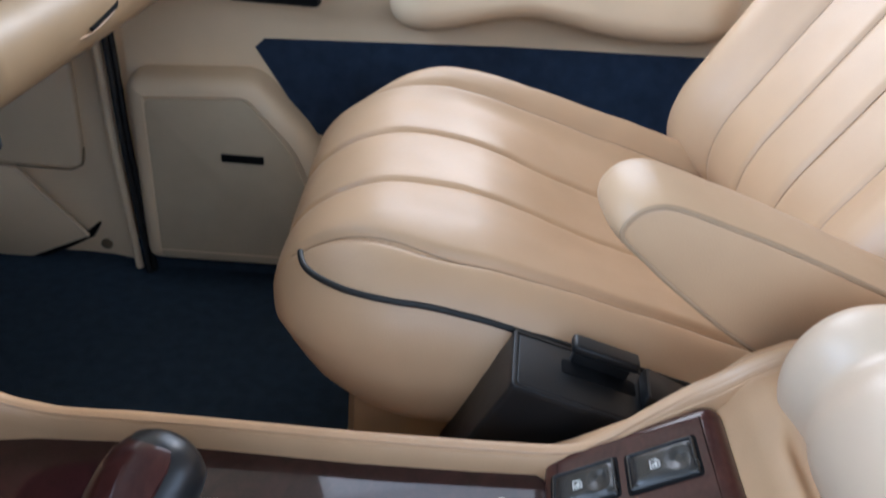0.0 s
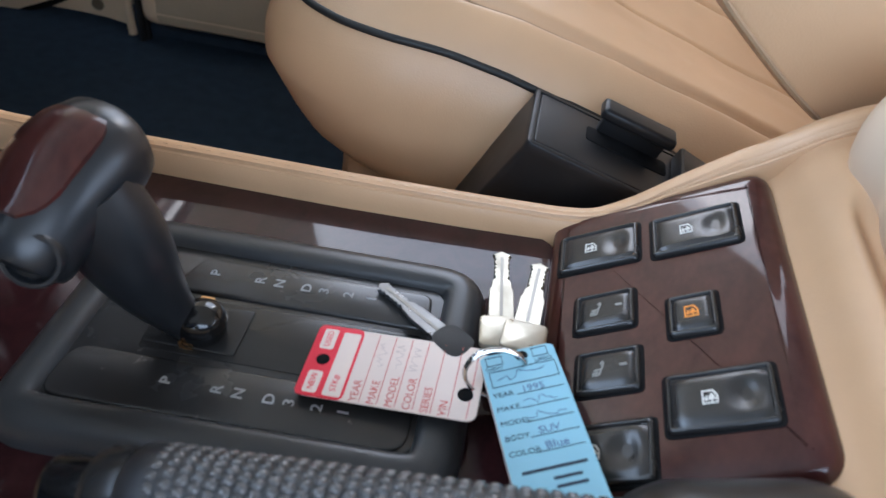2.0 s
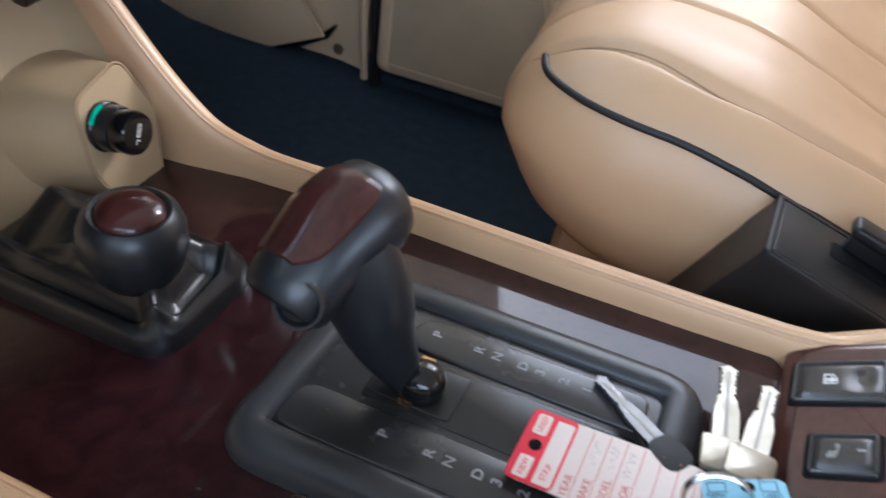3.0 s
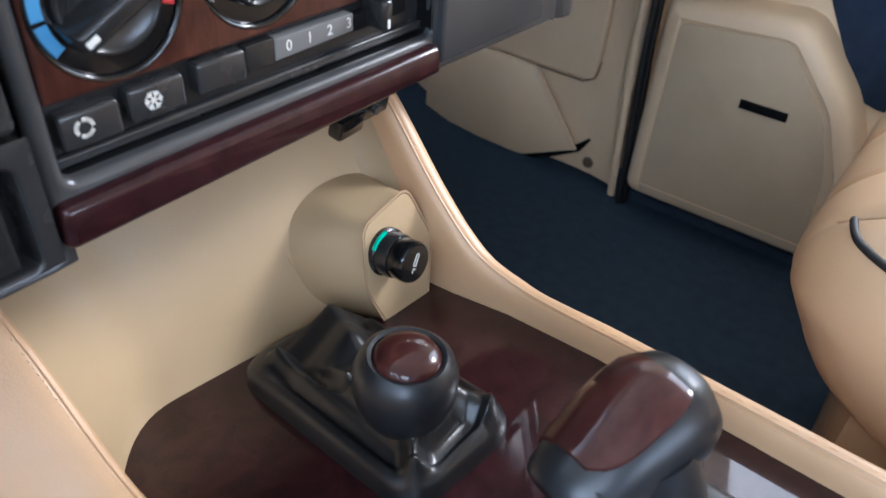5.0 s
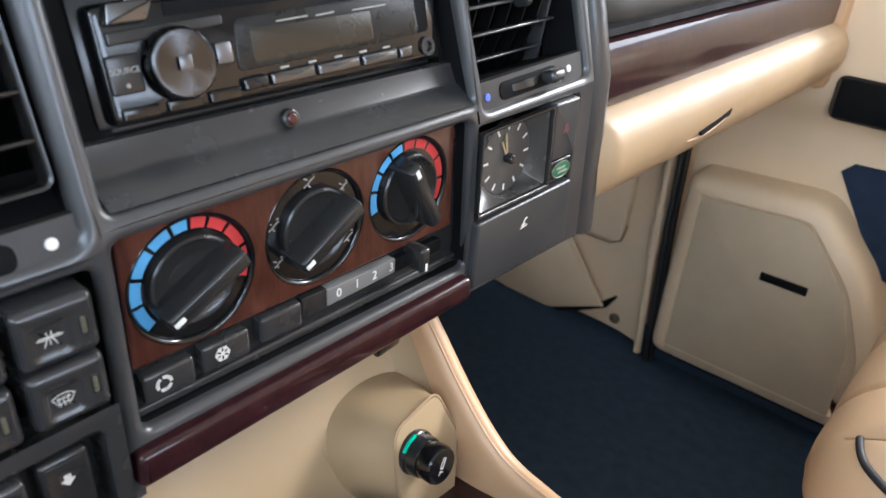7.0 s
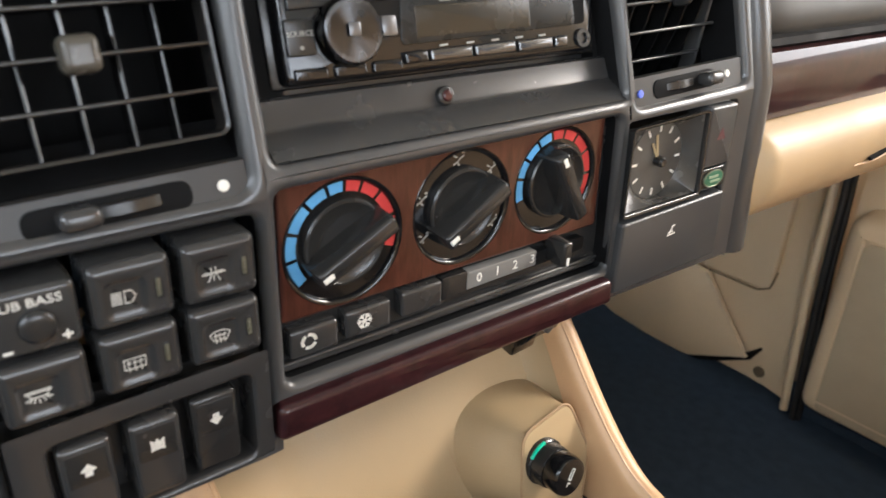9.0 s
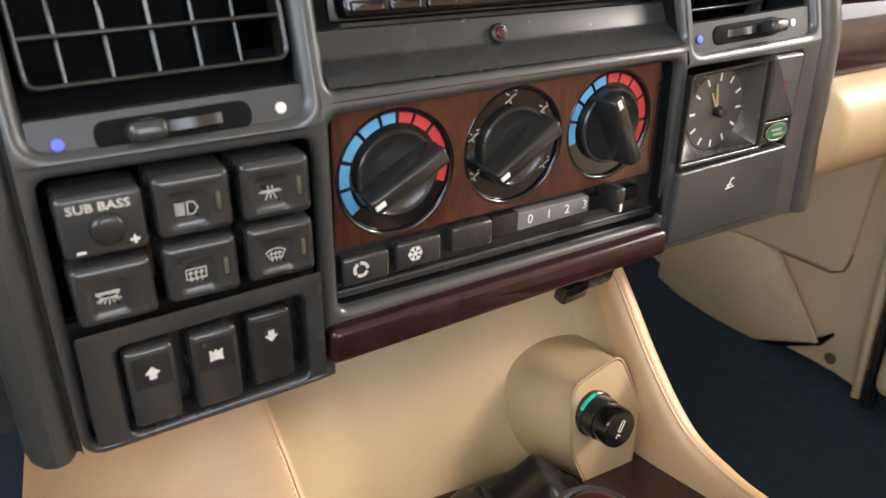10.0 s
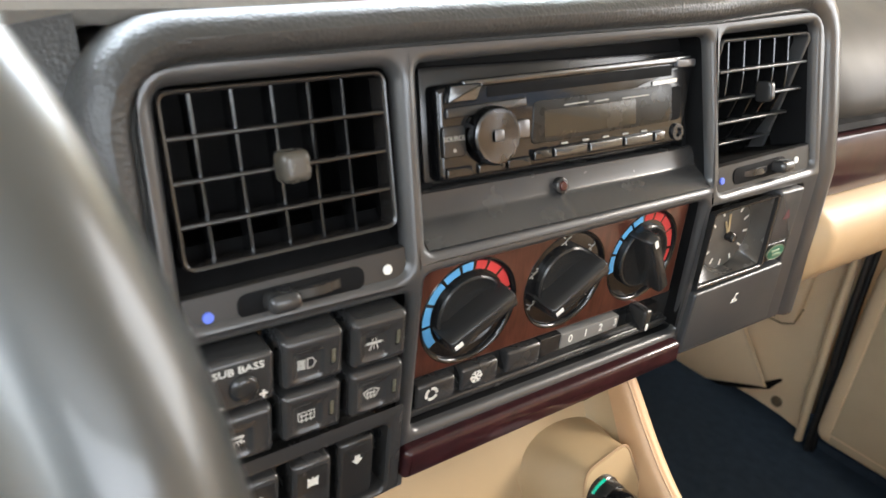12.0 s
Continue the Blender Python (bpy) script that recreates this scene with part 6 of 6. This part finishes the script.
for i, word in enumerate(("YEAR", "MAKE", "MODEL", "BODY", "COLOR")):
    v = -0.0180 - 0.0072 * i
    onb("tag_word", text(word, 0.0034, 0.0012, v, 0.0001, 0, 0.00005, False), INK_DARK)
    onb("ruled_line", box(0.0105, 0.0285, v - 0.0014, v - 0.0011, 0, 0.00015), INK_DARK)


def pen(u, v, width, size, seed):
    rnd = random.Random(seed)
    pts, x = [], 0.0
    while x < width:
        pts.append((u + x, v + rnd.uniform(-0.4, 0.6) * size))
        x += rnd.uniform(0.25, 0.5) * size
    return tube([(x, y, 0.0) for x, y in pts], 0.00018, 5)


onb("penned_word", pen(0.0045, -0.0093, 0.021, 0.0048, 3), INK_PEN)
onb("penned_word", text("1995", 0.0046, 0.0170, -0.0172, 0.0001, 0, 0.00005), INK_PEN)
onb("penned_word", pen(0.0120, -0.0240, 0.013, 0.0036, 5), INK_PEN)
onb("penned_word", pen(0.0115, -0.0312, 0.016, 0.0036, 8), INK_PEN)
onb("penned_word", text("SUV", 0.0046, 0.0180, -0.0386, 0.0001, 0, 0.00005), INK_PEN)
onb("penned_word", text("Blue", 0.0050, 0.0190, -0.0458, 0.0001, 0, 0.00005), INK_PEN)
for k, (u0, u1, v) in enumerate(((0.004, 0.027, -0.0555), (0.014, 0.024, -0.0600), (0.014, 0.025, -0.0635))):
    onb("print_bar", box(u0, u1, v - 0.0006, v + 0.0006, 0, 0.00015), INK_DARK)
onb("ring_hole", disc(0.0165, 0.0008, 0.0026, -0.0002, 0.0002, 0.0001, 20), DEEP_SHADE)
RING = frame_of((0.0240, -0.0075, 0.0235), (1, 0.25, 0.05), (-0.1, 0.45, 1))
for r, dz in ((0.0118, 0.0006), (0.0120, -0.0006)):
    part("split_ring", moved(tube([(r * math.cos(2 * math.pi * i / 40), r * 0.8 * math.sin(2 * math.pi * i / 40), dz) for i in range(40)], 0.0008, 8, True), RING), CHROME, keys, "steel split ring")

# ---- passenger seat ----
from mathutils.bvhtree import BVHTree

seat = thing("passenger_seat", "cream leather car seat with fluted cushion and dark piping", "car seat", Matrix.Translation((0.12, 0.615, 0.0)))
SEAMS = (-0.155, -0.057, 0.035, 0.1275)


def groove(y, depth, width, seams):
    return -sum(depth * math.exp(-((y - s) / width) ** 2) for s in seams)


def flank_bend(x):
    # the flank's seam swings inwards over the rounded front, to meet the end of the piping
    return 0.033 * ramp01(-x, 0.115, 0.240)


def cushion_shape(x, y, z):
    # x to the rear, y across, z up; a rounded front that tucks under, a dished middle and raised flanks
    wx = x + 0.113
    top = ramp01(z, 0.0, 0.115)
    front = ramp01(-x, 0.12, 0.23)
    low = -0.02 + 0.12 * (z + 0.02) + 0.44 * (z + 0.02 + math.sqrt((z + 0.02) ** 2 + 0.0004))
    xx, yy, zz = x - 0.007, y, low + 0.268
    zz -= top * (0.30 * (0.5 * (wx + 0.004 + math.sqrt((wx + 0.004) ** 2 + 0.0024)) - 0.008) + 0.004 * front)
    flank = math.exp(-((abs(y) - (0.160 if y > 0 else 0.171)) / (0.034 if y > 0 else 0.026)) ** 2)
    zz += top * ((1 - front) * 0.024 if y > 0 else (1 - ramp01(-x, 0.0, 0.25)) * 0.011) * flank
    zz -= top * 0.012 * ramp01(-y, -0.13, 0.04)
    zz -= top * 0.012 * ramp01(wx, 0.0, 0.14) * (1 - min(1.0, abs(y) / 0.15) ** 2)
    zz += top * ramp01(y, 0.10, 0.165) * (0.015 * ramp01(wx, -0.10, 0.06) + 0.004 * ramp01(wx, 0.06, 0.2))
    tuck = max(0.0, 0.035 - z)
    xx += 0.50 * tuck * ramp01(-x, 0.0, 0.2)
    yy *= 1 - 0.55 * max(0.0, tuck - 0.02)
    g = groove(y, 0.0038, 0.0030, SEAMS[1:]) + (1 - ramp01(-x, 0.218, 0.242)) * groove(y - flank_bend(x), 0.0052, 0.0034, SEAMS[:1])
    puff = 0.0
    for a, b in zip(SEAMS, SEAMS[1:]):
        a += flank_bend(x) if a == SEAMS[0] else 0.0
        if a < y < b:
            puff = 0.0026 * math.sin((y - a) / (b - a) * math.pi) ** 0.45
    lift = max(top, front * ramp01(z, -0.03, 0.05))
    zz += (g + puff) * top
    xx -= (groove(y, 0.0038, 0.0030, SEAMS[1:]) + puff) * front * lift * 0.8
    wr = 0.0010 * noise.noise((x * 22, y * 22, z * 22)) + 0.0004 * noise.noise((x * 70, y * 30, z * 70))
    return (xx + wr, yy + 0.0025, zz + wr)


CUTS = (70, 158, 44)
cp = soft_box((0.50, 0.395, 0.25), (0.10, 0.085, 0.085), CUTS, cushion_shape)
ring_ids = soft_box.ids
EDGE = 37
EDGE_Z = cp[2][ring_ids[(CUTS[0] // 2, 0, EDGE)]][2]


def above(x, y, z):
    # over the piping: the flank's top
    return z > EDGE_Z - 0.010 * ramp01(-x, 0.13, 0.25)


part("cushion_centre", piece_of(*cp, lambda x, y, z: -0.155 < y < 0.1275 and z > -0.07), LEATHER, seat, "fluted cream leather cushion")
part("cushion_bolster", piece_of(*cp, lambda x, y, z: y <= -0.155 and above(x, y, z)), LEATHER, seat, "rounded cream side bolster")
part("cushion_bolster", piece_of(*cp, lambda x, y, z: y >= 0.1275 and above(x, y, z)), LEATHER, seat, "rounded cream side bolster")
part("cushion_side", piece_of(*cp, lambda x, y, z: (y <= -0.155 or y >= 0.1275) and not above(x, y, z) or z <= -0.07), LEATHER, seat, "plain cream cushion side")


def piping():
    # follows the skin of the cushion along the side's upper seam
    tree = BVHTree.FromPolygons([Vector(p) for p in cp[0]], cp[1])
    line = smooth_path([(-0.2370, -0.1230, 0.350), (-0.2260, -0.1430, 0.3445), (-0.2020, -0.1640, 0.3450), (-0.1720, -0.1790, 0.3480), (-0.1340, -0.1900, 0.3510), (-0.0860, -0.1960, 0.3435),
                        (-0.02, -0.1980, 0.327), (0.04, -0.1990, 0.311), (0.12, -0.1990, 0.292), (0.20, -0.1990, 0.28)], 6)
    return tube([tree.find_nearest(p)[0] + tree.find_nearest(p)[1] * 0.0008 for p in line], 0.0024, 10)


part("piping", piping(), RUBBER, seat, "dark navy piping")
CUSHION_SKIN = BVHTree.FromPolygons([Vector(p) for p in cp[0]], cp[1])
for y in SEAMS:
    line = []
    for a in range(24, 172 if y > -0.1 else 146, 3):
        d = Vector((math.cos(radians(a)), 0, math.sin(radians(a))))
        hit = CUSHION_SKIN.ray_cast(Vector((-0.05, y + 0.0025, 0.20)) + d * 0.6, -d)
        if y < -0.1 and hit[0] is not None:
            hit = CUSHION_SKIN.ray_cast(Vector((-0.05, y + 0.0025 + flank_bend(hit[0].x), 0.20)) + d * 0.6, -d)
        if hit[0] is not None and hit[0].z > 0.27:
            line.append(hit[0] + hit[1] * 0.0003)
    part("seam", tube(smooth_path(line, 2), 0.0007 if y < 0.1 else 0.0004, 6), SEAM, seat, "sunken brown seam")
part("seat_base", box(-0.195, 0.26, -0.155, 0.17, 0.0, 0.262, 0.02), LEATHER_SHADE, seat)


BACK_SEAMS = (-0.11, -0.037, 0.037, 0.11)


def back_shape(x, y, z):
    # z runs up the backrest, x is its depth towards the front (negative)
    face = max(0.0, min(1.0, (-x + 0.01) / 0.05))
    flank = math.exp(-((abs(y) - 0.175) / 0.05) ** 2)
    xx = x - face * (0.034 * flank) - face * groove(y, 0.0036, 0.0034, BACK_SEAMS)
    yy = y * (1 + 0.05 * math.sin((z + 0.3) * 3))
    a = radians(29)
    return (0.192 + xx * math.cos(a) + (z + 0.30) * math.sin(a), yy + 0.005, 0.315 - xx * math.sin(a) * 0.6 + (z + 0.30) * math.cos(a))


bp_ = soft_box((0.15, 0.48, 0.62), (0.06, 0.07, 0.09), (18, 140, 50), back_shape)
part("backrest_centre", piece_of(*bp_, lambda x, y, z: abs(y) <= 0.11), LEATHER, seat, "fluted cream leather backrest")
part("backrest_bolster", piece_of(*bp_, lambda x, y, z: y < -0.11), LEATHER, seat, "rounded backrest bolster")
part("backrest_bolster", piece_of(*bp_, lambda x, y, z: y > 0.11), LEATHER, seat, "rounded backrest bolster")


BACK_SKIN = BVHTree.FromPolygons([Vector(p) for p in bp_[0]], bp_[1])
for y in BACK_SEAMS:
    line = []
    for k in range(40):
        hit = BACK_SKIN.ray_cast(Vector((-0.6, y * (1 + 0.05 * math.sin(k / 40 * 1.6)) + 0.005, 0.33 + 0.013 * k)), Vector((1, 0, 0)))
        if hit[0] is not None:
            line.append(hit[0] + hit[1] * 0.0003)
    part("backrest_seam", tube(line, 0.0006, 6), SEAM, seat, "sunken brown seam")

# armrest: a wedge that deepens to the rear, drawn in x and z, soft on top, flat on its side
ARM = smooth_path([(0.073, 0.457, 0), (0.077, 0.470, 0), (0.088, 0.4765, 0), (0.102, 0.476, 0), (0.131, 0.4675, 0), (0.164, 0.457, 0), (0.221, 0.436, 0), (0.30, 0.407, 0), (0.37, 0.380, 0),
                   (0.385, 0.33, 0), (0.36, 0.30, 0), (0.30, 0.325, 0), (0.22, 0.360, 0), (0.155, 0.394, 0), (0.112, 0.424, 0), (0.090, 0.4415, 0)], 6, True)
ARM = [Vector((p.x - 0.12, p.y)) for p in reversed(ARM)]


def arm_rings():
    rings = []
    for y, d in ((0.3486, 0.0042), (0.3490, 0.0028), (0.3505, 0.0006), (0.3530, -0.0004), (0.360, -0.0022), (0.372, -0.0034), (0.386, -0.0038), (0.398, -0.0030), (0.406, -0.0008), (0.411, 0.0030), (0.4130, 0.0048)):
        rings.append([(p.x, y - 0.615, p.y) for p in inset(ARM, d)])
    return rings


part("armrest", loops(arm_rings(), True, True), LEATHER, seat, "fold-down cream leather armrest")
part("armrest_seam", tube([(p.x, 0.3500 - 0.615, p.y) for p in inset(ARM, 0.0014)], 0.0016, 6, True), SEAM, seat, "sunken brown seam")

# seat control box on the console side
ctrl = thing("seat_control_box", "black plastic seat control box with two lever knobs", "seat control", frame_of((0.0336, 0.3676, 0.3390), (0.098, -0.011, -0.0237), (0.0, 1.0, 0.05)))
TRAY = rquad([(0.0, 0.0), (0.128, 0.0), (0.128, 0.057), (0.0, 0.057)], 0.004, 4)
part("housing", loops([[(p.x * a + b, p.y, h) for p in TRAY] for a, b, h in ((1.05, -0.018, -0.13), (1.03, -0.007, -0.045), (1.0, 0.0, -0.006))] + [[(p.x, p.y, h) for p in inset(TRAY, d)] for d, h in ((0.0, -0.0012), (0.0005, -0.0003), (0.0013, 0.0), (0.0030, 0.0), (0.0034, -0.0012))], True, True), DULL, ctrl)
part("top_panel", slab(rquad([(0.0040, 0.0040), (0.118, 0.0040), (0.124, 0.012), (0.124, 0.053), (0.0040, 0.053)], 0.003), -0.004, -0.0002, 0.0008, 3), DULL, ctrl, "smooth black inset panel")
part("slide_knob", joined(box(0.040, 0.080, 0.041, 0.047, -0.001, 0.012, 0.001), box(0.036, 0.083, 0.036, 0.051, 0.0100, 0.0175, 0.0028, 4)), DULL, ctrl, "overhanging black slide knob")
part("tilt_knob", loops([[(p.x, p.y, h + 0.12 * (0.105 - p.x)) for p in inset(rquad([(0.088, 0.018), (0.118, 0.018), (0.124, 0.026), (0.124, 0.048), (0.090, 0.050)], 0.003, 4), d)] for d, h in ((0.0, -0.001), (0.0, 0.0065), (0.0008, 0.0082), (0.0024, 0.0088))], True, True), DULL, ctrl, "black tilt knob with cut corner")
# Flat near-black patch on the near side of the slide knob.
part("slide_slot", slab(rrect(0.034, 0.086, 0.028, 0.042, 0.003), -0.001, 0.0002, 0.0001), DEEP_SHADE, ctrl)

# ---- steering wheel ----
WHEEL = frame_of((-0.19, -0.196, 0.555), (0, 1, 0), (-0.50, 0, 0.86))
wheel = thing("steering_wheel", "grey leather rimmed steering wheel", "steering wheel", WHEEL)
part("rim", tube([(0.195 * math.cos(2 * math.pi * i / 96), 0.195 * math.sin(2 * math.pi * i / 96), 0) for i in range(96)], 0.0190, 24, True), WHEEL_HIDE, wheel, "smooth leather rim")
part("hub", lathe([(0.075, -0.05), (0.078, -0.02), (0.06, 0.0), (0.0, 0.006)], 40), WHEEL_HIDE, wheel)
for a in (200, 340):
    part("spoke", moved(box(0.05, 0.19, -0.016, 0.016, -0.026, -0.010, 0.005, 3), Matrix.Rotation(radians(a), 4, "Z")), WHEEL_HIDE, wheel)
part("column", lathe([(0.03, -0.40), (0.035, -0.045)], 24), SATIN, wheel)
